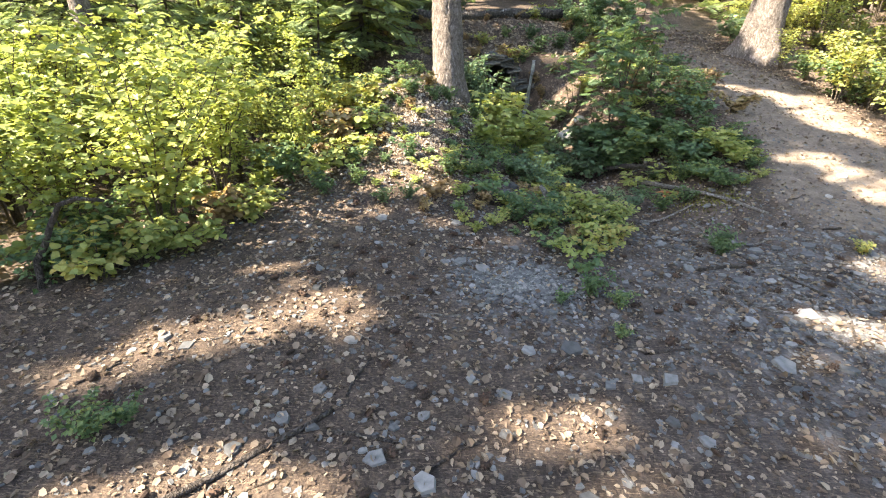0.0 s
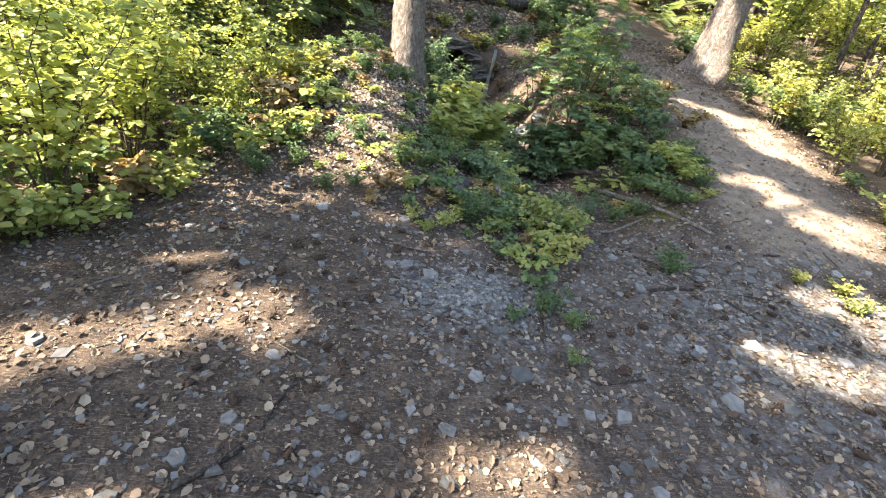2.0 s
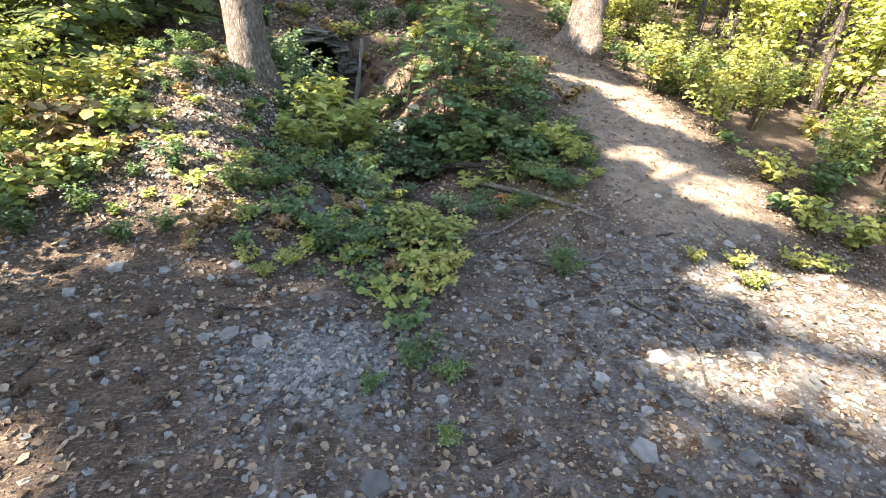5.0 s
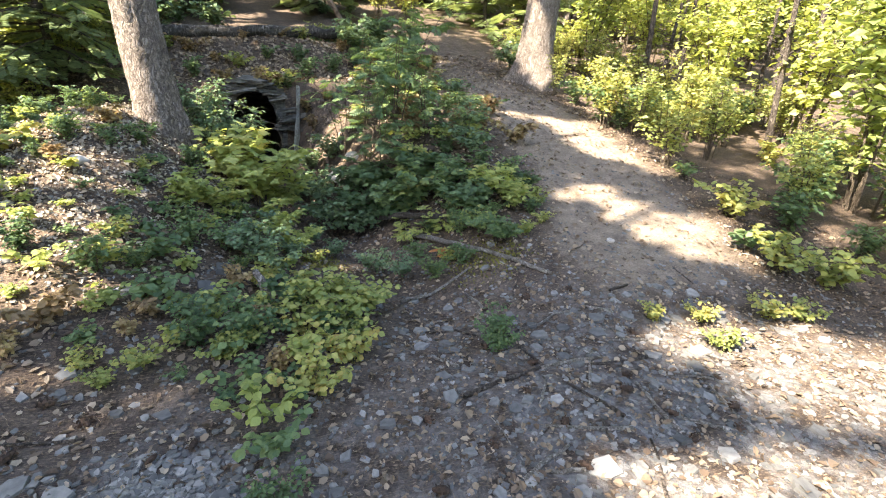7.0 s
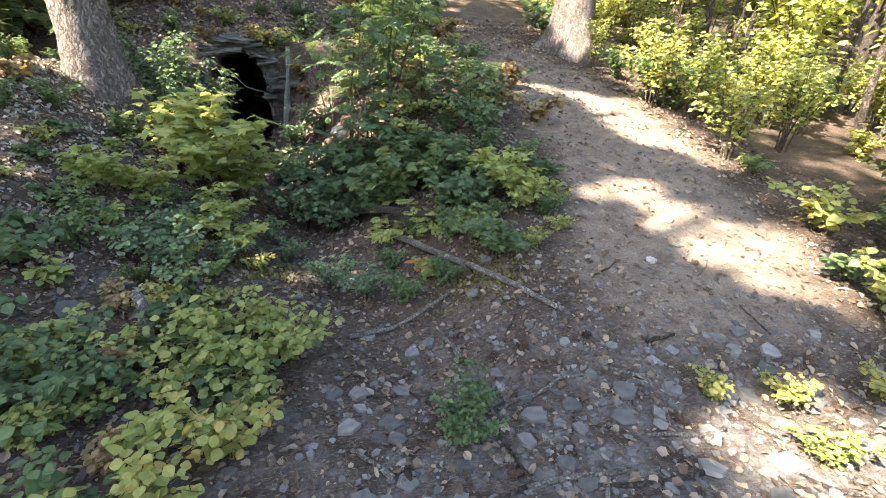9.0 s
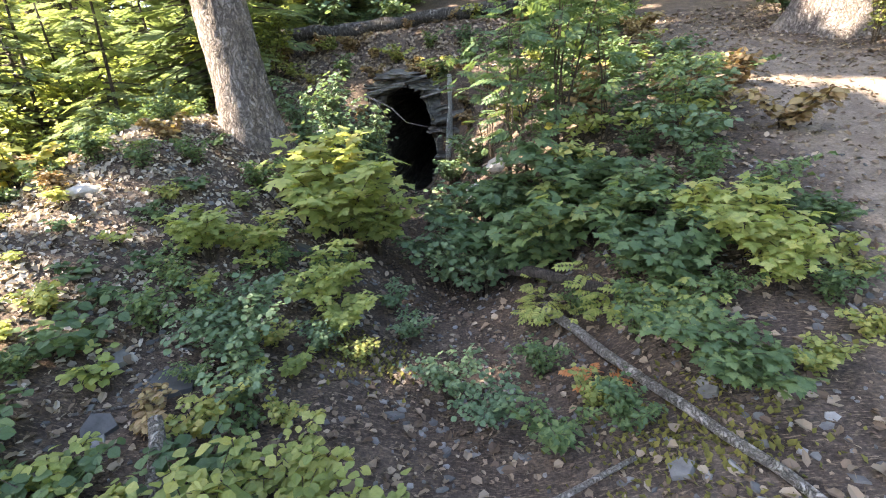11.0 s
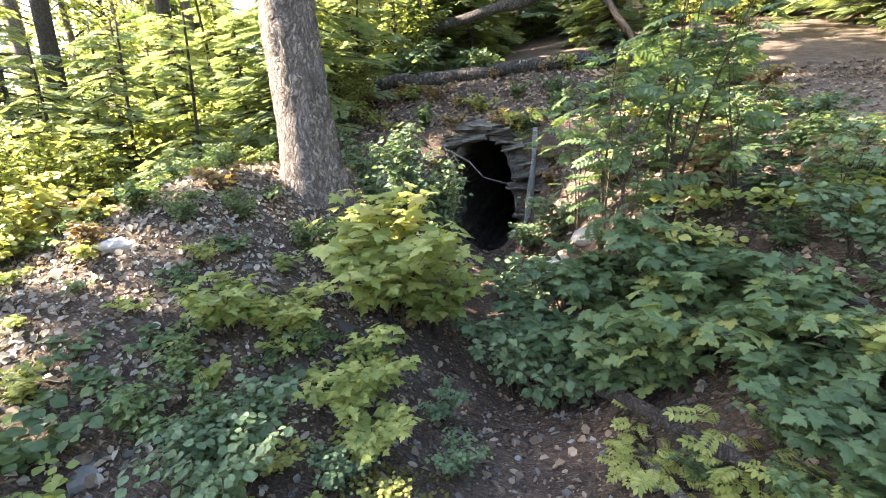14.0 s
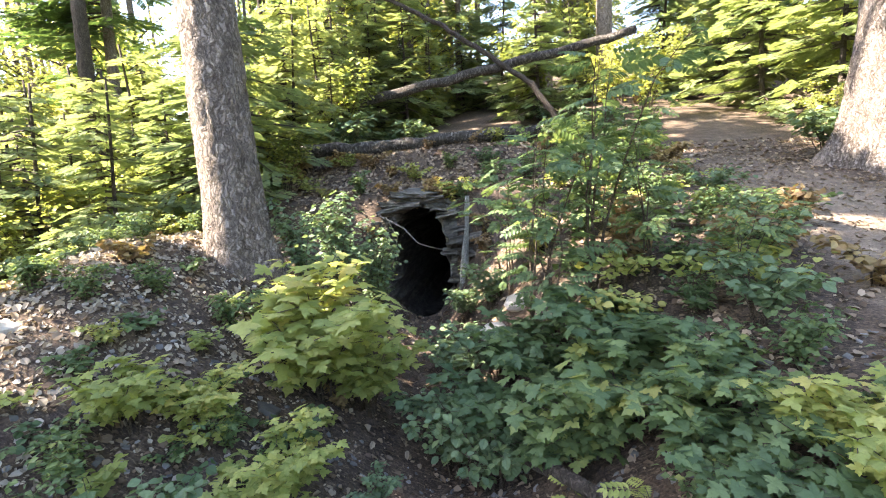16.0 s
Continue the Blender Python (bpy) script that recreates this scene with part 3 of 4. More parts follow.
# right bank above the trench and both sides of the path
for x, y in scatter(60, (2.1, 4.3, 5.3, 12.5), lambda x, y: x < path_mid(y) - 0.95 and x > axis_x(y) + 0.7, 0.3):
    k = R.random()
    m, mt = ((low_green, GREEN), (dog, BLUEGREEN), (low_yellow, YELLOW))[0 if k < 0.5 else 1 if k < 0.8 else 2]
    shrub("bank_plant", "low leafy plant on the bank above the trench", "plant", "bank plants", R.choice(m), mt, x, y, R.uniform(0.4, 0.85), R.uniform(0, 6.28))
thin_lime = variants(YELLOW, 3, 180, SIMPLE, 0.05, 0.8, 0.4, 8, 26, flat=0.7, bare=0.2)
for x, y in scatter(75, (4.4, 9.5, 1.6, 8.2), lambda x, y: x > path_mid(y) + 0.9 and x < path_mid(y) + 4.5, 0.32):
    k = R.random()
    m, mt = ((low_green, GREEN), (thin_lime, LIME), (low_yellow, YELLOW), (open_green, GREEN))[0 if k < 0.35 else 1 if k < 0.6 else 2 if k < 0.8 else 3]
    shrub("path_side_plant", "leafy plant along the path's edge", "plant", "path-side plants", R.choice(m), mt, x, y, R.uniform(0.7, 1.25), R.uniform(0, 6.28))
for x, y in scatter(34, (5.2, 9, 6.2, 12.5), lambda x, y: x > path_mid(y) + 0.8 and math.hypot(x - 5.6, y - 9.5) > 0.6, 0.36):
    shrub("path_side_plant", "sunlit yellow plant along the path's edge", "plant", "path-side plants", R.choice(low_yellow + thin_lime), YELLOW, x, y, R.uniform(0.8, 1.3), R.uniform(0, 6.28))
for x, y in scatter(34, (5.8, 13, 1.0, 18), lambda x, y: x > path_mid(y) + 2.2, 0.8):
    shrub("thicket_shrub", "tall leafy shrub behind the path", "shrub", "shrubs behind the path", R.choice(thicket), LIME, x, y, R.uniform(0.9, 1.5), R.uniform(0, 6.28))
for x, y, s in ((3.25, 3.28, 0.35), (3.6, 3.22, 0.4), (4.05, 3.1, 0.5), (4.2, 3.0, 0.4), (3.42, 2.92, 0.4)):
    shrub("low_plant", "small bright yellow-green plant on the path", "plant", "plants on the path", R.choice(low_yellow), YELLOW, x, y, s, R.uniform(0, 6.28))
for x, y, s in ((-1.38, 1.34, 0.42), (-1.28, 1.42, 0.3), (0.98, 2.11, 0.22), (0.72, 2.45, 0.25), (2.17, 3.3, 0.4), (2.23, 3.42, 0.45), (0.95, 2.55, 0.4), (1.1, 2.45, 0.3)):
    shrub("seedling", "small green seedling in the gravel", "plant", "seedlings", R.choice(low_green), GREEN, x, y, s, R.uniform(0, 6.28))
for x, y in scatter(40, (2.4, 4.2, 6.2, 10.5), lambda x, y: axis_x(y) + 0.9 < x < path_mid(y) - 0.6, 0.22):
    k = R.randrange(3)
    shrub("bank_plant", ("grey-green low plant among the bank's dry leaves", "yellow-green low plant among the bank's dry leaves", "withered low plant among the bank's dry leaves")[k], "plant", "bank plants", R.choice((open_green, open_lime, low_rust)[k]), (GREEN, LIME, RUST)[k], x, y, R.uniform(0.5, 1.0), R.uniform(0, 6.28))
# growth on the slope behind
for x, y in scatter(60, (-7, 6.5, 9.6, 19), lambda x, y: abs(x - path_mid(y)) > 1.0 and not (abs(x - 0.9) < 0.8 and y < 9.9), 0.55):
    k = R.random()
    m, mt = ((low_green, GREEN), (thicket, LIME), (dog, BLUEGREEN), (low_rust, RUST))[0 if k < 0.4 else 1 if k < 0.55 and (x < -1 or y > 13) else 2 if k < 0.85 else 3]
    shrub("slope_plant", "leafy undergrowth on the slope", "plant", "slope plants", R.choice(m), mt, x, y, R.uniform(0.7, 1.4), R.uniform(0, 6.28))


# ---- trees ----
def trunk_mesh(seed, high, r0, r1, flare, bend, sides=28, step=0.12, ridge=0.012):
    """A tapered trunk with a flared foot, root ridges and bark plates."""
    rng = random.Random(seed)
    s = Soup()
    ph = rng.uniform(0, 6)
    zs, z = [], -0.35
    while z < high:
        zs.append(z)
        z += step if z < 4 else 0.5
    for z in zs:
        t = max(z, 0) / high
        r = r0 + (r1 - r0) * t
        cx, cy = bend[0] * z + 0.02 * math.sin(z * 0.7 + ph), bend[1] * z
        for j in range(sides):
            a = 2 * math.pi * j / sides
            root = flare * math.exp(-max(z, -0.1) / 0.28) * (0.55 + 0.45 * math.sin(3 * a + ph) + 0.2 * math.sin(5 * a))
            n = noise.noise((math.cos(a) * 5 * r0 / 0.2, math.sin(a) * 5 * r0 / 0.2, z * 2.2 + ph)) * ridge * 1.4 + rng.uniform(-0.5, 0.5) * ridge
            rr = r * (1 + max(root, -0.1)) + n
            s.v.append((cx + math.cos(a) * rr, cy + math.sin(a) * rr, z))
    for i in range(len(zs) - 1):
        for j in range(sides):
            a, b = i * sides + j, i * sides + (j + 1) % sides
            s.f.append((a, b, b + sides, a + sides))
    s.f.append(tuple((len(zs) - 1) * sides + j for j in range(sides)))
    return s.mesh("trunk", True)


def fir_crown(seed, z0, z1, reach, count, size, bend=(0, 0)):
    rng = random.Random(seed)
    br, nd = Soup(), Soup()
    for i in range(count):
        t = rng.random() ** 1.15
        z = z0 + (z1 - z0) * t
        a = rng.uniform(0, 6.28)
        ln = reach * (1 - 0.85 * t) * rng.uniform(0.6, 1.1)
        d = Vector((math.cos(a), math.sin(a), rng.uniform(-0.25, 0.1)))
        p = Vector((bend[0] * z, bend[1] * z, z))
        e = p + d * ln + Vector((0, 0, -0.12 * ln))
        br.tube([p, p.lerp(e, 0.5) + Vector((0, 0, 0.04 * ln)), e], [0.012 + 0.008 * ln, 0.008, 0.003], 4)
        m = max(2, int(ln / (size * 0.5)))
        for k in range(m):
            q = p.lerp(e, (k + 0.6) / m)
            for sx in (-1, 1):
                side = Vector((-d.y, d.x, 0)) * sx
                ah = (d + side * rng.uniform(0.4, 1.1) + Vector((0, 0, rng.uniform(-0.4, 0.05))))
                nd.place(SPRAY, frame_of(q, ah, (rng.gauss(0, 0.3), rng.gauss(0, 0.3), 1), size * rng.uniform(0.7, 1.2)))
    return br.mesh("limb"), nd.mesh("crown")


def leafy_crown(seed, z0, z1, reach, limbs, per, size, bend=(0, 0)):
    rng = random.Random(seed)
    br, lv = Soup(), Soup()
    for i in range(limbs):
        z = rng.uniform(z0, z1)
        a = rng.uniform(0, 6.28)
        ln = reach * rng.uniform(0.5, 1.0)
        p = Vector((bend[0] * z, bend[1] * z, z))
        e = p + Vector((math.cos(a), math.sin(a), rng.uniform(0.1, 0.7))) * ln
        mid = p.lerp(e, 0.5) + Vector((rng.uniform(-.2, .2), rng.uniform(-.2, .2), 0.1))
        br.tube([p, mid, e], [0.035, 0.02, 0.006], 5)
        for k in range(per):
            q = (p.lerp(mid, rng.random()) if k % 4 == 0 else mid.lerp(e, rng.random() ** 0.7)) + Vector((rng.gauss(0, 0.3), rng.gauss(0, 0.3), rng.gauss(0, 0.25)))
            c = rng.uniform(0, 6.28)
            lv.place(SIMPLE, frame_of(q, (math.cos(c), math.sin(c), rng.uniform(-0.8, 0.1)), (rng.gauss(0, 0.5), rng.gauss(0, 0.5), 1), size * rng.uniform(0.6, 1.2)))
    return br.mesh("limb"), lv.mesh("crown")


def tree(name, label, trunk, crown, bark, leafmat, x, y, size=1.0, turn=0.0, group="forest trees"):
    t = thing(name, label, "tree", group)
    part("trunk", trunk, bark, t)
    if crown:
        part("limb", crown[0], BARKDARK, t)
        part("crown", crown[1], leafmat, t)
    t.matrix_basis = Matrix.Translation((x, y, ground_z(x, y))) @ Matrix.Rotation(turn, 4, 'Z') @ Matrix.Scale(size, 4)
    return t


tree("fir_tree", "old fir with rough grey-brown bark on the mound", trunk_mesh(1, 15, 0.195, 0.10, 0.38, (-0.055, 0.03), 40, 0.06, 0.016),
     fir_crown(3, 9.0, 15, 1.8, 36, 0.55, (-0.055, 0.03)), BARK, FIR, -0.01, 6.80, group="large trees")
tree("fir_tree", "large fir with a spreading root foot beside the path", trunk_mesh(2, 15, 0.30, 0.13, 0.9, (0.05, 0.0), 40, 0.07, 0.02),
     fir_crown(4, 7.5, 15, 2.2, 36, 0.55, (0.05, 0)), BARK, FIR, 5.75, 9.55, group="large trees")

slim = [trunk_mesh(20 + i, 14, 0.15, 0.05, 0.25, ((i - 1) * 0.03, 0.02), 14, 0.3, 0.006) for i in range(3)]
fircr = [fir_crown(30 + i, 1.0, 14, 2.4, 105, 0.62) for i in range(3)]
firhigh = [fir_crown(36 + i, 5.5, 14, 2.2, 60, 0.62) for i in range(2)]
leafcr = [leafy_crown(40 + i, 3.5, 10, 2.2, 24, 42, 0.16) for i in range(3)]
sap_tr = [trunk_mesh(50 + i, 3.2, 0.035, 0.012, 0.2, (0.06 * (i - 1), 0.03), 7, 0.3, 0.002) for i in range(3)]
firsap = [fir_crown(60 + i, 0.15, 2.8, 1.0, 80, 0.27) for i in range(3)]

# firs at given places behind the mound and along the slope
for x, y, s, k in ((2.75, 16.9, 1.2, 0), (4.3, 17.6, 1.5, 1), (-0.2, 19.5, 1.1, 0), (-2.9, 17, 0.9, 1), (3.6, 20, 1.3, 0)):
    tree("fir_tree", "straight grey-barked fir up the slope", slim[k], firhigh[k % 2], BARK, FIR, x, y, s, R.uniform(0, 6.28))
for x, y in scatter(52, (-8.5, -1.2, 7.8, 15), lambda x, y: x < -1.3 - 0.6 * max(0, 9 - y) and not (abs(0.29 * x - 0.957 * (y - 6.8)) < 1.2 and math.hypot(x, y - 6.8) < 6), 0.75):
    tree("young_fir", "pale green young fir behind the mound, sunlight in its colour", R.choice(sap_tr), R.choice(firsap), BARKDARK, FIRLIME, x, y, R.uniform(0.6, 1.3), R.uniform(0, 6.28), "young firs")
for x, y in scatter(16, (-3, 4, 14.6, 19), lambda x, y: abs(x - path_mid(y)) > 1.3, 0.8):
    tree("young_fir", "green young fir on the slope", R.choice(sap_tr), R.choice(firsap), BARKDARK, FIR, x, y, R.uniform(0.7, 1.3), R.uniform(0, 6.28), "young firs")
for x, y, s in ((6.9, 14.5, 1.5), (7.3, 12.8, 1.4), (6.0, 18.6, 1.6), (7.2, 17.2, 1.5)):
    tree("young_fir", "dark young fir where the path bends", R.choice(sap_tr), R.choice(firsap), BARKDARK, FIR, x, y, s, R.uniform(0, 6.28), "young firs")
for i in range(9):
    x, y = R.uniform(7.2, 10.5), R.uniform(5.0, 9.5)
    tree("sapling", "thin dark-stemmed sapling beyond the path", R.choice(sap_tr), None, BARKDARK, LIME, x, y, R.uniform(0.9, 1.6), R.uniform(0, 6.28), "saplings")

bushy = [leafy_crown(80 + i, 0.5, 8.5, 1.9, 46, 60, 0.19) for i in range(3)]
for i in range(95):
    a, d = R.uniform(0.35, 3.35), R.uniform(9.5, 22)
    x, y = 1.5 + d * math.cos(a), 5.5 + d * math.sin(a)
    if abs(x - path_mid(y)) < 1.7 or (-3.0 < x < 4 and y < 16.5) or (x < 0 and y < 15):
        continue
    k = R.random()
    tree("broadleaf_tree", "leafy young broadleaf tree at the wood's edge", R.choice(slim), R.choice(bushy), BARKPALE if k < 0.5 else BARKDARK, LIME, x, y, R.uniform(0.5, 0.85), R.uniform(0, 6.28))

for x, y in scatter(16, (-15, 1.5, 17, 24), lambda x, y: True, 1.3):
    tree("fir_tree", "grey-green fir, needles lightened, closing the view behind the mound", R.choice(slim), R.choice(fircr), BARKDARK, FIRMID, x, y, R.uniform(0.45, 0.7), R.uniform(0, 6.28))
for x, y, s in ((-7.2, 13.5, 1.0), (-7.9, 13.9, 0.8)):
    tree("fir_tree", "bare grey trunk of a fir in the wood", slim[0], firhigh[0], BARK, FIR, x, y, s, R.uniform(0, 6.28))

for x, y in scatter(16, (-5.5, -0.7, 8.4, 11.2), lambda x, y: x < -0.8, 0.42):
    shrub("thicket_shrub", "sunlit lime-green shrub behind the mound", "shrub", "shrubs behind the mound", R.choice(thicket), LIME, x, y, R.uniform(0.45, 0.75), R.uniform(0, 6.28))
for i in range(45):
    a, d = R.uniform(1.75, 2.95), R.uniform(14, 27)
    x, y = 1.5 + d * math.cos(a), 5.5 + d * math.sin(a)
    if y < 15.5:
        continue
    tree("broadleaf_tree", "leafy broadleaf tree in the wood behind", R.choice(slim), R.choice(bushy), BARKPALE, LIME if i % 3 else GREEN, x, y, R.uniform(0.55, 0.95), R.uniform(0, 6.28))
for x, y in scatter(46, (-1.6, 3.2, 9.1, 11.6), lambda x, y: True, 0.25):
    k = R.random()
    m, mt = ((low_rust, RUST), (low_green, GREEN), (low_yellow, YELLOW))[0 if k < 0.45 else 1 if k < 0.8 else 2]
    shrub("slope_plant", "low plant among dead leaves above the mine mouth", "plant", "slope plants", R.choice(m), mt, x, y, R.uniform(0.35, 0.8), R.uniform(0, 6.28))

# the wood all round
for i in range(170):
    a = R.uniform(0, 6.28)
    d = R.uniform(17, 42)
    x, y = 1 + d * math.cos(a), 6 + d * math.sin(a)
    if abs(x - path_mid(y)) < 1.6:
        continue
    toward_sun = Vector((x, y - 4)).normalized() @ Vector((SUN_FROM.x, SUN_FROM.y)).normalized()
    if toward_sun > 0.6 and d < 20:
        continue
    if R.random() < 0.6:
        tree("fir_tree", "dark green fir in the surrounding wood", R.choice(slim), R.choice(fircr), BARKDARK, FIR, x, y, R.uniform(0.7, 1.1), R.uniform(0, 6.28))
    else:
        tree("broadleaf_tree", "yellow-green broadleaf tree in the surrounding wood", R.choice(slim), R.choice(leafcr), BARKPALE, LIME, x, y, R.uniform(0.8, 1.2), R.uniform(0, 6.28))
# unseen tall broadleaf trees added towards the sun, crowns cut to dapple the clearing
def in_sun(x, y):
    """Where their crowns are cut open: whether the ground at (x, y) is chosen to be sunlit."""
    n = noise.noise((x * 1.1, y * 1.7, 2)) + 0.5 * noise.noise((x * 3.2, y * 4.4, 8))
    for cx, cy, rx, ry, a in ((0.62, 1.48, 0.3, 0.36, 0), (-1.2, 2.05, 0.7, 0.24, 0.5), (-1.15, 2.8, 0.4, 0.13, 0.2), (0.3, 3.24, 0.42, 0.1, 0.1), (-0.6, 2.35, 0.4, 0.12, 0.5),
                              (-0.75, 1.1, 0.55, 0.24, 0.6), (2.8, 2.2, 0.7, 0.28, -0.4), (1.75, 1.45, 0.3, 0.12, -0.3), (1.83, 7.05, 0.13, 0.12, 0), (3.75, 2.75, 0.7, 0.5, -0.3), (-0.2, 3.6, 0.5, 0.1, 0), (-0.55, 4.7, 0.35, 0.3, 0)):
        u = math.cos(a) * (x - cx) + math.sin(a) * (y - cy)
        v = math.cos(a) * (y - cy) - math.sin(a) * (x - cx)
        if (u / rx) ** 2 + (v / ry) ** 2 < 1.15 + 0.8 * n:
            return True
    if y > 3.6 and (-0.45 if y < 6.2 else -0.7) < x - path_mid(y) < 1.1:
        if y > 8.5:
            return n > 0.55
        return noise.noise((x * 0.8 + y * 0.2, y * 1.25, 1)) + 0.35 * noise.noise((x * 2.6, y * 3.1, 6)) > 0.04
    if 1.1 < x < path_mid(y) - 0.4 and 2.8 < y < 7.5:
        return n > (0.9 if y < 4.7 else 0.45)
    if x < -0.9 - 0.5 * max(0, 4.4 - y) and y > 2.4:
        return n > -0.6
    if x < 0.35 and y > 4.0:
        return n > (-0.6 if y < 5.2 else -2.0)
    if x > 4.6:
        return n > (0.3 if y < 6.3 else -0.2)
    return n > (0.52 if x < 4 and y < 9 else 0.1)


def shade_crown(seed, x, y, foot):
    rng = random.Random(seed)
    br, lv = Soup(), Soup()
    per = Vector((SUN_FROM.x, SUN_FROM.y)) / SUN_FROM.z
    for i in range(30):
        z = rng.uniform(9.5, 15)
        a = rng.uniform(0, 6.28)
        p = Vector((0, 0, z))
        e = p + Vector((math.cos(a), math.sin(a), rng.uniform(0.0, 0.4))) * rng.uniform(1.2, 3.2)
        mid = p.lerp(e, 0.55)
        if any(math.hypot(x + w.x - per.x * (w.z + foot - h) + 0.05, y + w.y - per.y * (w.z + foot - h) - 6.85) < 0.5 for w in (p, mid, e) for h in (1.0, 2.0, 3.0, 4.0)):
            continue
        if not in_sun(x + mid.x - per.x * (mid.z + foot - 0.3), y + mid.y - per.y * (mid.z + foot - 0.3)):
            br.tube([p, p.lerp(e, 0.5) + Vector((0, 0, 0.15)), e], [0.016, 0.01, 0.004], 4)
        for k in range(70):
            q = p.lerp(e, rng.random() ** 0.6) + Vector((rng.gauss(0, 0.45), rng.gauss(0, 0.45), rng.gauss(0, 0.3)))
            gx, gy = x + q.x - per.x * (q.z + foot), y + q.y - per.y * (q.z + foot)
            gz = land(gx, gy)
            gx, gy = gx + per.x * gz, gy + per.y * gz
            if any(math.hypot(x + q.x - per.x * (q.z + foot - h) + 0.05, y + q.y - per.y * (q.z + foot - h) - 6.85) < 0.85 for h in (1.0, 1.6, 2.2, 2.8, 3.5, 4.2, 5.0)):
                continue
            # leave out leaves whose shadow would fall on a spot chosen as sunlit
            if in_sun(gx, gy) or in_sun(gx + 0.16, gy - 0.05) or in_sun(gx - 0.12, gy + 0.12) or (gx < -0.5 and in_sun(gx + per.x * 1.2, gy + per.y * 1.2)):
                continue
            c = rng.uniform(0, 6.28)
            lv.place(SIMPLE, frame_of(q, (math.cos(c), math.sin(c), rng.uniform(-0.8, 0.1)), (rng.gauss(0, 0.5), rng.gauss(0, 0.5), 1), rng.uniform(0.2, 0.38)))
    return br.mesh("limb"), lv.mesh("crown")


for i, (x, y) in enumerate(((-10.6, 8.0), (-8.4, 8.6), (-6.9, 9.6), (-9.6, 10.4), (-7.6, 11.6), (-11.6, 10.0), (-6.0, 12.6), (-8.6, 13.2), (-9.0, 6.6), (-6.6, 7.2), (-4.6, 15.0), (-5.2, 10.0), (-4.2, 12.0), (-4.4, 13.4), (-5.5, 17.0), (-3.5, 16.6), (-6.5, 19.5), (-4.6, 18.6), (-8.1, 14.2), (-6.6, 13.2), (-4.0, 20.4), (-5.4, 15.6), (-7.0, 17.6))):
    x, y = x - 1.9, y - 9.0
    tree("broadleaf_tree", "unseen tall broadleaf tree added to shade the clearing", slim[i % 3], shade_crown(70 + i, x, y, ground_z(x, y)), BARKPALE, GREEN, x, y)


# ---- fallen wood ----
def log_thing(name, label, pts, r0, r1, mat, group="fallen wood", sides=9, wob=0.10, seed=0):
    rng = random.Random(seed)
    s = Soup()
    fine = []
    for a, b in zip(pts, pts[1:]):
        k = max(2, int((Vector(b) - Vector(a)).length / max(0.12, r0 * 2)))
        fine += [Vector(a).lerp(Vector(b), i / k) for i in range(k)]
    fine.append(Vector(pts[-1]))
    o = Vector(pts[0])
    n = len(fine)
    s.tube([p - o + Vector((rng.uniform(-1, 1), rng.uniform(-1, 1), rng.uniform(-1, 1))) * r0 * 0.25 for p in fine], [r0 + (r1 - r0) * i / (n - 1) for i in range(n)], sides, wob, rng)
    ob = part(name, s.mesh(name, True), mat)
    ob.location = o
    return tagged(ob, label, "log" if r0 > 0.05 else "stick", group)


log_thing("fallen_log", "grey fallen log lying above the mine mouth", [(-1.6, 10.2, 1.74), (0.2, 10.4, 1.80), (2.3, 10.65, 1.90)], 0.10, 0.08, MOTTLED, sides=12, wob=0.2, seed=1)
log_thing("leaning_log", "long dead trunk leaning across the slope", [(-2.9, 14.3, ground_z(-2.9, 14.3) + 0.1), (-2.2, 13.6, 2.82), (0.5, 13.5, 3.25), (3.2, 13.4, 3.69), (4.2, 13.4, 3.85)], 0.11, 0.08, MOTTLED, sides=12, seed=2)
log_thing("crossing_trunk", "thin dead trunk lying across the leaning one", [(2.9, 13.2, ground_z(2.9, 13.2)), (2.26, 13.3, 3.03), (0.6, 13.4, 4.25), (-1.2, 13.5, 5.3)], 0.06, 0.035, BARKDARK, sides=8, seed=3)
log_thing("dead_stem", "pale lichen-covered dead stem at the mine mouth", [(1.38, 8.56, ground_z(1.38, 8.56) - 0.05), (1.37, 8.57, 0.0), (1.41, 8.58, 0.5), (1.46, 8.6, 1.08)], 0.036, 0.028, LICHEN, sides=9, wob=0.5, seed=4)
log_thing("bent_branch", "dark bent branch arching out of the thicket", [(-2.46, 2.42, -0.08), (-2.42, 2.45, 0.18), (-2.31, 2.5, 0.40), (-2.22, 2.5, 0.53), (-2.1, 2.5, 0.585), (-1.96, 2.5, 0.57)], 0.022, 0.010, BARKDARK, seed=5)
log_thing("fallen_stick", "grey stick fallen out of the bushes", [(2.20, 5.35, ground_z(2.2, 5.35) + 0.03), (2.42, 4.65, ground_z(2.42, 4.65) + 0.05), (2.62, 4.25, ground_z(2.62, 4.25) + 0.03), (2.86, 3.87, ground_z(2.86, 3.87) + 0.015)], 0.026, 0.013, DEADWOOD, seed=6)
log_thing("forked_stick", "pale forked stick on the soil", [(1.82, 4.12, ground_z(1.82, 4.12) + 0.012), (2.05, 4.14, ground_z(2.05, 4.14) + 0.02), (2.38, 4.24, ground_z(2.38, 4.24) + 0.03)], 0.013, 0.007, DEADWOOD, seed=7)
log_thing("trench_branch", "dark branch sloping down into the trench", [(2.0, 5.75, 0.0), (2.2, 5.4, 0.12), (2.45, 5.05, 0.2)], 0.032, 0.024, BARKDARK, seed=8)
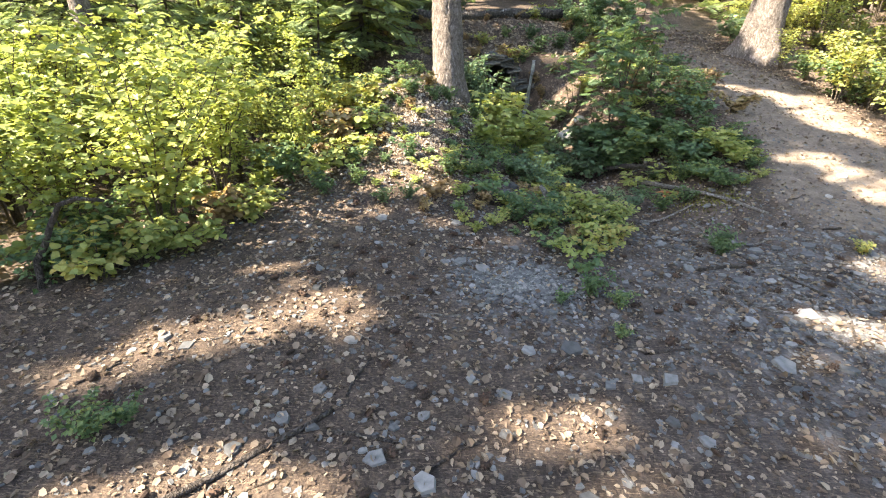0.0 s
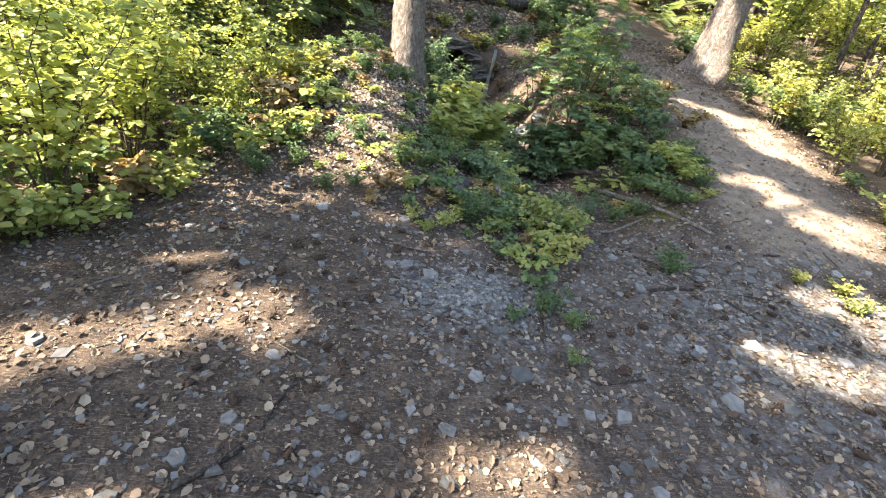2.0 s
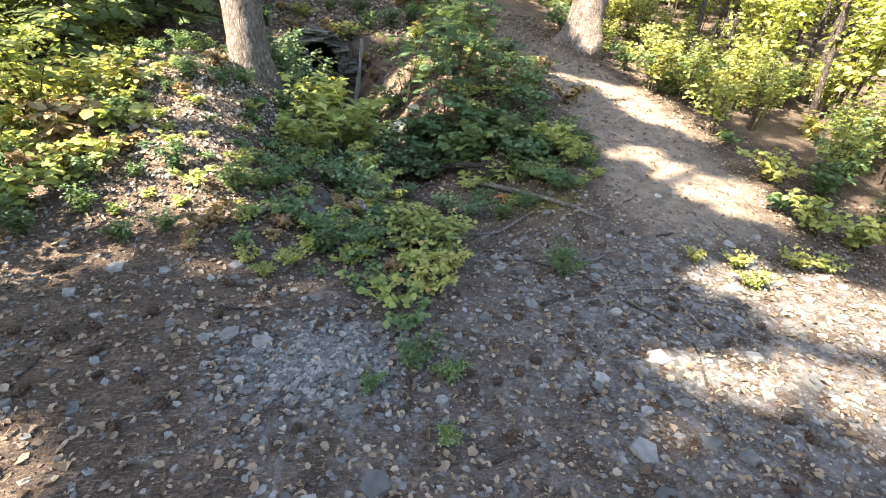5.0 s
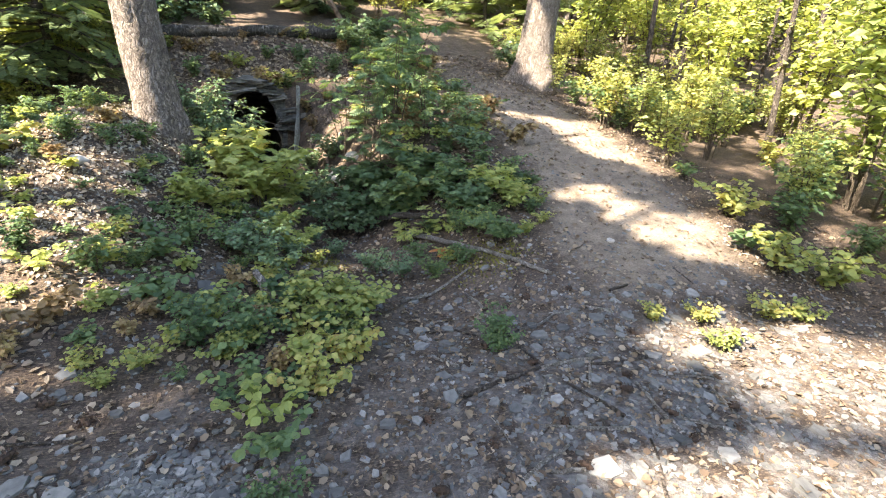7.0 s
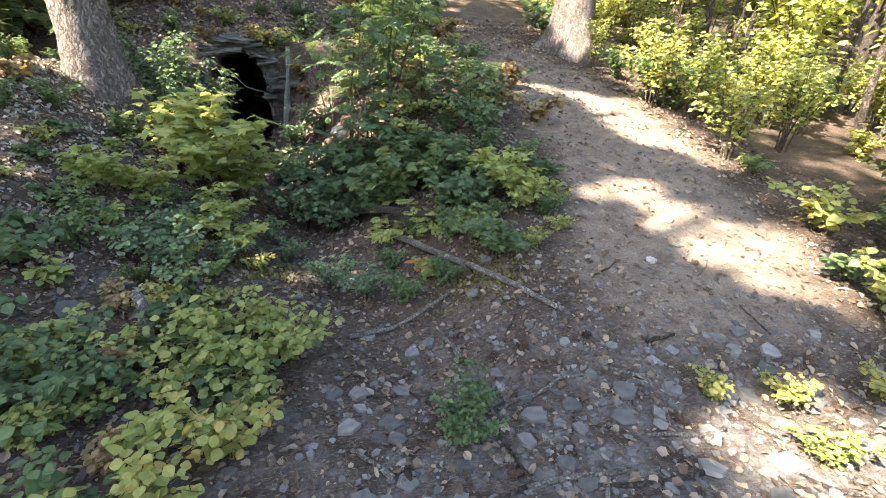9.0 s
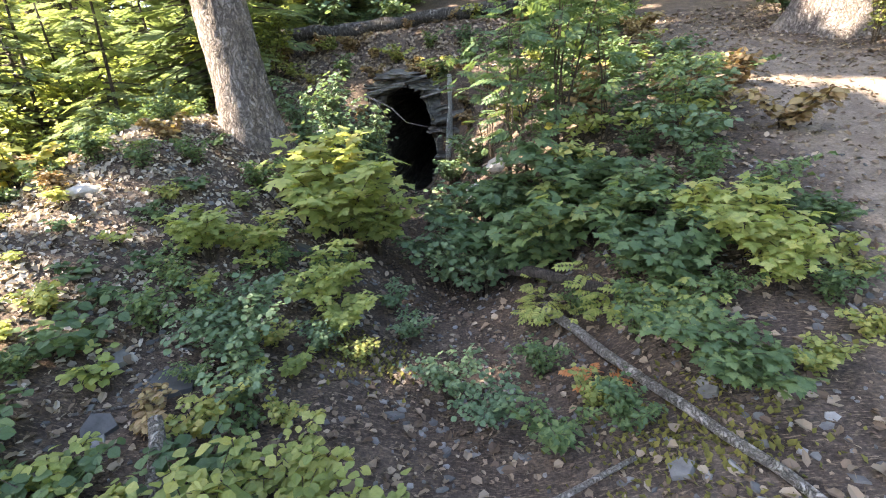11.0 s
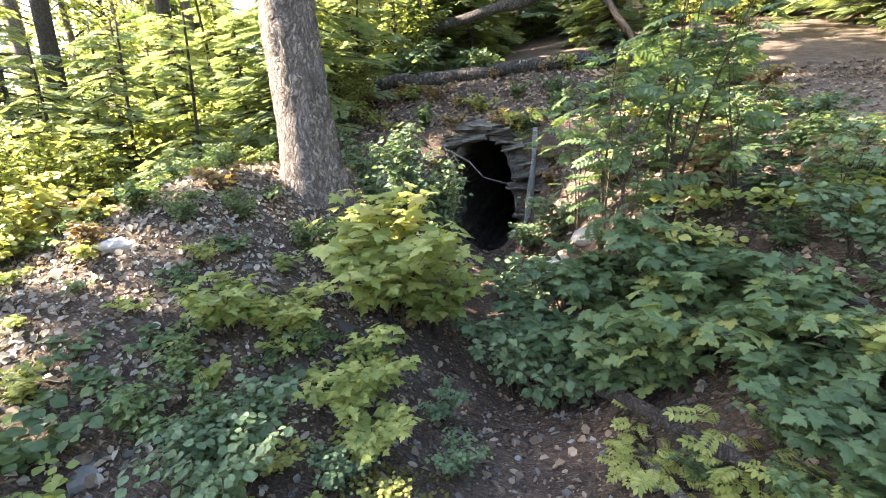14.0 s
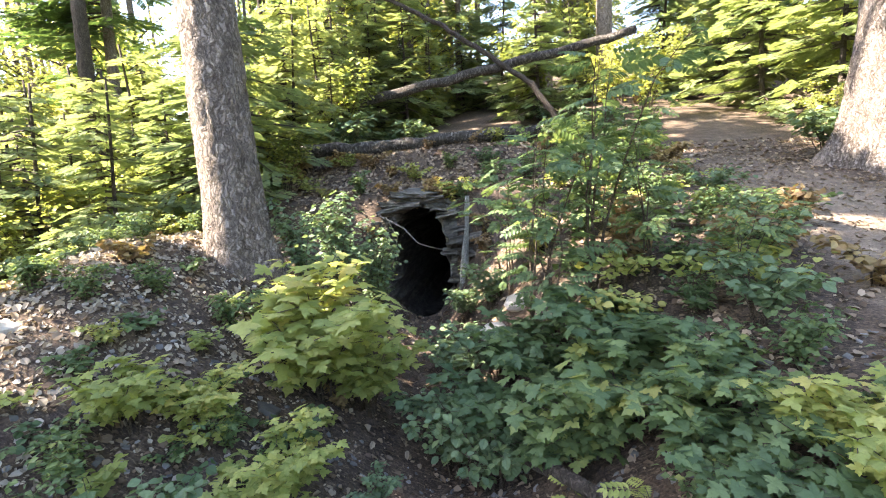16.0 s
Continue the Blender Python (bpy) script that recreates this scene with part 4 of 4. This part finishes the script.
log_thing("hanging_twig", "thin bare twig hanging across the mine mouth", [(0.52, 8.5, 0.93), (0.8, 8.46, 0.78), (0.95, 8.44, 0.62), (1.2, 8.45, 0.55)], 0.010, 0.004, DEADWOOD, seed=9)
log_thing("hanging_twig", "thin bare twig hanging across the mine mouth", [(0.6, 8.5, 0.9), (0.72, 8.46, 0.7), (0.70, 8.45, 0.45)], 0.007, 0.003, DEADWOOD, seed=10)
log_thing("root", "exposed root running down the mound", [(0.1, 6.55, 0.62), (0.35, 6.2, ground_z(0.35, 6.2) + 0.02), (0.75, 5.9, ground_z(0.75, 5.9) + 0.02)], 0.03, 0.012, DEADWOOD, seed=11)
log_thing("broken_stump", "short grey broken stub on the bank", [(0.98, 4.0, ground_z(0.98, 4.0) - 0.03), (0.95, 4.1, ground_z(0.95, 4.1) + 0.1), (0.9, 4.2, ground_z(0.9, 4.2) + 0.17)], 0.035, 0.02, DEADWOOD, seed=12)


def lying_stick(x, y, ln, turn, r, mat, label, seed):
    d = Vector((math.cos(turn), math.sin(turn), 0)) * ln / 2
    rng = random.Random(seed)
    pts = []
    for t in (-1, -0.3, 0.4, 1):
        px, py = x + d.x * t + rng.uniform(-1, 1) * 0.04 * ln, y + d.y * t + rng.uniform(-1, 1) * 0.04 * ln
        pts.append((px, py, ground_z(px, py) + r * 0.7))
    log_thing("stick", label, pts, r, r * 0.6, mat, "sticks on the ground", 6, 0.1, seed)


lying_stick(0.0, 2.26, 0.24, 0.05, 0.010, DEADWOOD, "pale short stick on the soil", 31)
lying_stick(2.02, 2.5, 0.28, 0.35, 0.012, DEADWOOD, "pale short stick on the gravel", 32)
lying_stick(2.22, 2.05, 0.26, 1.9, 0.011, DEADWOOD, "short grey stick lying on gravel", 33)
lying_stick(-0.75, 1.25, 0.75, 0.75, 0.017, BARKDARK, "dark crooked stick on the needles", 34)
lying_stick(-0.3, 1.35, 0.3, -0.15, 0.010, BARKDARK, "dark stick on the needles", 35)
lying_stick(2.1, 3.0, 0.55, 0.25, 0.014, BARKDARK, "dark curved stick on the gravel", 36)
lying_stick(2.5, 3.05, 0.4, -0.1, 0.012, DEADWOOD, "grey stick on the gravel", 37)
lying_stick(2.3, 3.65, 0.3, -1.2, 0.013, DEADWOOD, "grey splintered stick on the soil", 38)
for i, (x, y) in enumerate(scatter(26, (1.8, 3.4, 2.3, 3.9), lambda x, y: True, 0.12)):
    lying_stick(x, y, R.uniform(0.14, 0.42), R.uniform(0, 3.1), R.uniform(0.007, 0.013), R.choice((DEADWOOD, DEADWOOD, BARKDARK)), "grey weathered stick in the rubble", 150 + i)
for i, (x, y) in enumerate(scatter(60, (-1.8, 4.3, 0.7, 4.4), lambda x, y: True, 0.2)):
    lying_stick(x, y, R.uniform(0.1, 0.35), R.uniform(0, 3.1), R.uniform(0.003, 0.008), R.choice((DEADWOOD, BARKDARK, TWIG)), "thin twig on the forest floor", 50 + i)


# ---- stones, cones and litter ----
def chip(rng, size, thick):
    k = rng.randint(4, 6)
    r = [rng.uniform(0.45, 1.0) for _ in range(k)]
    st = rng.uniform(0.6, 1.0)
    top = [(size * r[i] * math.cos(6.283 * i / k), size * st * r[i] * math.sin(6.283 * i / k), thick * rng.uniform(0.7, 1)) for i in range(k)]
    bot = [(x * 1.06, y * 1.06, -thick) for x, y, _ in top]
    f = [tuple(range(k))] + [(i, i + k, (i + 1) % k + k, (i + 1) % k) for i in range(k)]
    return top + bot, f


def flat_on(x, y, turn, rng, tilt=0.18, up=0.004):
    e = 0.05
    n = Vector((ground_z(x - e, y) - ground_z(x + e, y), ground_z(x, y - e) - ground_z(x, y + e), 2 * e)).normalized()
    n = (n + Vector((rng.gauss(0, tilt), rng.gauss(0, tilt), 0))).normalized()
    return Matrix.Translation((x, y, ground_z(x, y) + up)) @ n.to_track_quat('Z', 'Y').to_matrix().to_4x4() @ Matrix.Rotation(turn, 4, 'Z')


slate_meshes = []
for i in range(8):
    s = Soup()
    s.add(*chip(random.Random(300 + i), 0.05, 0.008))
    slate_meshes.append(s.mesh("slate_stone"))


def slate_stone(x, y, size, me=None, mat=SLATE, label="flat grey slate stone on the ground"):
    ob = part("slate_stone", me or R.choice(slate_meshes), SLATE)
    ob.matrix_basis = flat_on(x, y, R.uniform(0, 6.28), R, 0.1, 0.006) @ Matrix.Scale(size, 4)
    tagged(ob, label, "stone", "slate stones")


for x, y, s in ((0.68, 1.98, 1.5), (0.27, 2.82, 1.4), (0.13, 2.9, 1.3), (-0.65, 1.46, 1.2), (1.11, 1.75, 1.3), (-0.05, 1.15, 1.5), (0.55, 1.1, 1.4), (0.72, 4.5, 2.4), (0.45, 4.55, 1.8), (0.6, 4.25, 1.6), (0.75, 5.75, 1.6), (2.0, 4.75, 1.5), (-0.5, 3.5, 1.3), (-0.65, 3.3, 1.2), (2.2, 2.4, 1.6), (1.75, 1.9, 1.5)):
    slate_stone(x, y, s)
for x, y in scatter(230, (-1.6, 4.2, 0.7, 4.6), lambda x, y: R.random() < (0.35 + 0.65 * slaty(x, y)) * (1 - on_path(x, y)), 0.07):
    slate_stone(x, y, R.uniform(0.45, 1.1))


for x, y in scatter(90, (1.7, 4.2, 1.7, 3.7), lambda x, y: True, 0.09):
    slate_stone(x, y, R.uniform(0.6, 1.5), label="broken grey slate stone in the rubble")


def pale_stone(x, y, size):
    rng = random.Random(int(x * 1000))
    bm = bmesh.new()
    bmesh.ops.create_icosphere(bm, subdivisions=2, radius=1)
    for v in bm.verts:
        v.co *= 1 + 0.35 * noise.noise(v.co * 1.3 + Vector((x * 9, y * 9, 0)))
        v.co = Vector((v.co.x * size, v.co.y * size * 0.75, v.co.z * size * 0.5))
    me = bpy.data.meshes.new("stone")
    bm.to_mesh(me)
    bm.free()
    ob = part("stone", me, PALESTONE)
    ob.location = (x, y, ground_z(x, y) + size * 0.15)
    ob.rotation_euler = (0, 0, rng.uniform(0, 6))
    tagged(ob, "pale rounded stone on the ground", "stone", "pale stones")


# the pair near (1.9, 7.0) is pale to stand in for a sunlit patch
for x, y, s in ((-0.7, 4.95, 0.045), (-0.55, 4.9, 0.04), (-0.62, 5.1, 0.04), (1.8, 7.0, 0.17), (1.97, 7.08, 0.12), (4.0, 4.6, 0.05), (0.2, 4.1, 0.06), (3.6, 4.2, 0.04), (-0.3, 5.4, 0.08)):
    pale_stone(x, y, s)


def cone_mesh(seed):
    rng = random.Random(seed)
    s = Soup()
    s.tube([(0, -0.026, 0.012), (0, -0.012, 0.012), (0, 0.012, 0.012), (0, 0.028, 0.012)], [0.006, 0.014, 0.012, 0.004], 7)
    for i in range(26):
        t = i / 25
        a = i * 2.4
        r = 0.008 + 0.010 * math.sin(math.pi * (0.15 + 0.8 * t))
        y = -0.024 + 0.05 * t
        c, q = math.cos(a), math.sin(a)
        p = Vector((c * r, y, 0.012 + q * r))
        o = Vector((c, 0.5, q)) * 0.008
        w = Vector((-q, 0, c)) * 0.005
        s.add([tuple(p - w), tuple(p + w), tuple(p + w * 0.7 + o), tuple(p - w * 0.7 + o)], [(0, 1, 2, 3)])
    return s.mesh("fir_cone")


cones = [cone_mesh(i) for i in range(3)]
for x, y in scatter(120, (-1.6, 3.2, 0.7, 3.8), lambda x, y: True, 0.09):
    ob = part("fir_cone", R.choice(cones), CONE)
    ob.matrix_basis = Matrix.Translation((x, y, ground_z(x, y) + 0.003)) @ Matrix.Rotation(R.uniform(0, 6.28), 4, 'Z') @ Matrix.Scale(R.uniform(0.8, 1.25), 4)
    tagged(ob, "small dark brown fir cone on the ground", "fir cone", "fir cones")

gravel = Soup()
rg = random.Random(77)
for i in range(24000):
    x, y = rg.uniform(-2.2, 5.0), rg.uniform(0.5, 6.0)
    if rg.random() > (0.28 + 0.72 * slaty(x, y)) * (1 - 0.75 * on_path(x, y)):
        continue
    gravel.place(chip(rg, rg.uniform(0.007, 0.028), 0.004), flat_on(x, y, rg.uniform(0, 6.28), rg, 0.25, 0.002))
for i in range(1100):
    x, y = 0.52 + rg.gauss(0, 0.2), 2.68 + rg.gauss(0, 0.13)
    gravel.place(chip(rg, rg.uniform(0.010, 0.032), 0.004), flat_on(x, y, rg.uniform(0, 6.28), rg, 0.2, 0.006))
tagged(part("slate_gravel", gravel, SLATE), "scattered small grey slate chips", "gravel", kind="stuff")

dead = Soup()
curl = ([(0, 0, 0), (0.38, 0.3, 0.14), (0.3, 0.75, 0.10), (0, 1, 0.02), (-0.3, 0.75, 0.16), (-0.38, 0.3, 0.08), (0, 0.5, 0.0)], [(6, i, (i + 1) % 6) for i in range(6)])
for i in range(75000):
    x, y = rg.uniform(-4.0, 6.0), 0.4 + 11 * rg.random() ** 1.3
    if rg.random() < 0.6 * on_path(x, y):
        continue
    if 8.6 < y < 9.2 and abs(x - 0.95) < 0.7:
        continue
    big = (0.010 + 0.036 * rg.random() ** 2) * (1 + 0.07 * max(0, y - 3))
    dead.place(curl, flat_on(x, y, rg.uniform(0, 6.28), rg, 0.35, 0.006) @ Matrix.Scale(big, 4) @ Matrix.Diagonal((rg.uniform(0.5, 1.3), 1, rg.uniform(0.3, 2.5), 1)))
# leaves of a paler tone than the other litter, gathered over the mound
pale_litter = Soup()
for i in range(15000):
    x, y = rg.gauss(-0.75, 0.8), rg.gauss(6.0, 1.1)
    if y < 4.0 or x > 1.0:
        continue
    pale_litter.place(curl, flat_on(x, y, rg.uniform(0, 6.28), rg, 0.5, 0.008) @ Matrix.Scale(0.012 + 0.035 * rg.random() ** 2, 4) @ Matrix.Diagonal((rg.uniform(0.4, 1.2), 1, rg.uniform(0.5, 2.5), 1)))
for i in range(4000):
    x, y = rg.uniform(-1.5, 3.0), rg.uniform(9.2, 11.5)
    dead.place(curl, flat_on(x, y, rg.uniform(0, 6.28), rg, 0.4, 0.008) @ Matrix.Scale(rg.uniform(0.04, 0.08), 4))
tagged(part("leaf_litter", dead, LITTER), "dry brown and tan fallen leaves", "leaf litter", kind="stuff")

tagged(part("mound_litter", pale_litter, PALELITTER), "pale dry leaves covering the mound", "leaf litter", kind="stuff")

straw = Soup()
for i in range(30000):
    x, y = rg.uniform(-2.4, 4.5), 0.4 + 5 * rg.random()
    if rg.random() < 0.6 * on_path(x, y):
        continue
    a, ln = rg.uniform(0, 6.28), rg.uniform(0.015, 0.05)
    c, q = math.cos(a) * ln, math.sin(a) * ln
    z = ground_z(x, y) + rg.uniform(0.003, 0.012)
    straw.add([(x, y, z), (x + q * 0.05, y - c * 0.05, z), (x + c, y + q, z + rg.uniform(-0.003, 0.008))], [(0, 1, 2)])
tagged(part("needle_litter", straw, LITTER), "brown dry fir needles and bits of twig", "needles", kind="stuff")

moss = Soup()
for i in range(1500):
    x, y = 1.33 + rg.gauss(0, 0.1), 4.95 + rg.gauss(0, 0.1)
    if i > 700:
        x, y = 2.55 + rg.gauss(0, 0.16), 4.3 + rg.gauss(0, 0.14)
    moss.place(SIMPLE, frame_of((x, y, ground_z(x, y)), (rg.gauss(0, 1), rg.gauss(0, 1), 1.2), size=rg.uniform(0.012, 0.03)))
tagged(part("moss", moss, MOSS), "olive-brown moss on the soil", "moss", kind="stuff")


# ---- broken rock round the mine mouth ----
def rock_slab(x, y, z, sx, sy, sz, turn, seed):
    bm = bmesh.new()
    bmesh.ops.create_cube(bm, size=1)
    bmesh.ops.subdivide_edges(bm, edges=bm.edges[:], cuts=2, use_grid_fill=True)
    for v in bm.verts:
        k = noise.noise(v.co * 2.3 + Vector((seed, 0, 0)))
        v.co = Vector((v.co.x * sx, v.co.y * sy, v.co.z * sz)) * (1 + 0.45 * k)
    me = bpy.data.meshes.new("rock")
    bm.to_mesh(me)
    bm.free()
    ob = part("rock", me, ROCK)
    ob.location, ob.rotation_euler = (x, y, z), (0.12 * math.sin(seed), 0.2 * math.cos(seed * 2), turn)
    tagged(ob, "broken grey rock beside the mine mouth", "rock", "rocks at the mine mouth")


for i in range(26):
    brow = i >= 13
    a = R.uniform(0.9, 2.5) if brow else R.uniform(-0.5, 0.8)
    x, z = MOUTH_X + math.cos(a) * R.uniform(0.46, 0.75), MOUTH_Z + 0.03 + math.sin(a) * R.uniform(0.78, 0.92)
    rock_slab(x, 9.0 + R.uniform(-0.1, 0.06), z, R.uniform(0.14, 0.36), R.uniform(0.14, 0.28), R.uniform(0.03, 0.06) if brow else R.uniform(0.05, 0.12), R.uniform(-0.4, 0.4), i * 1.7)
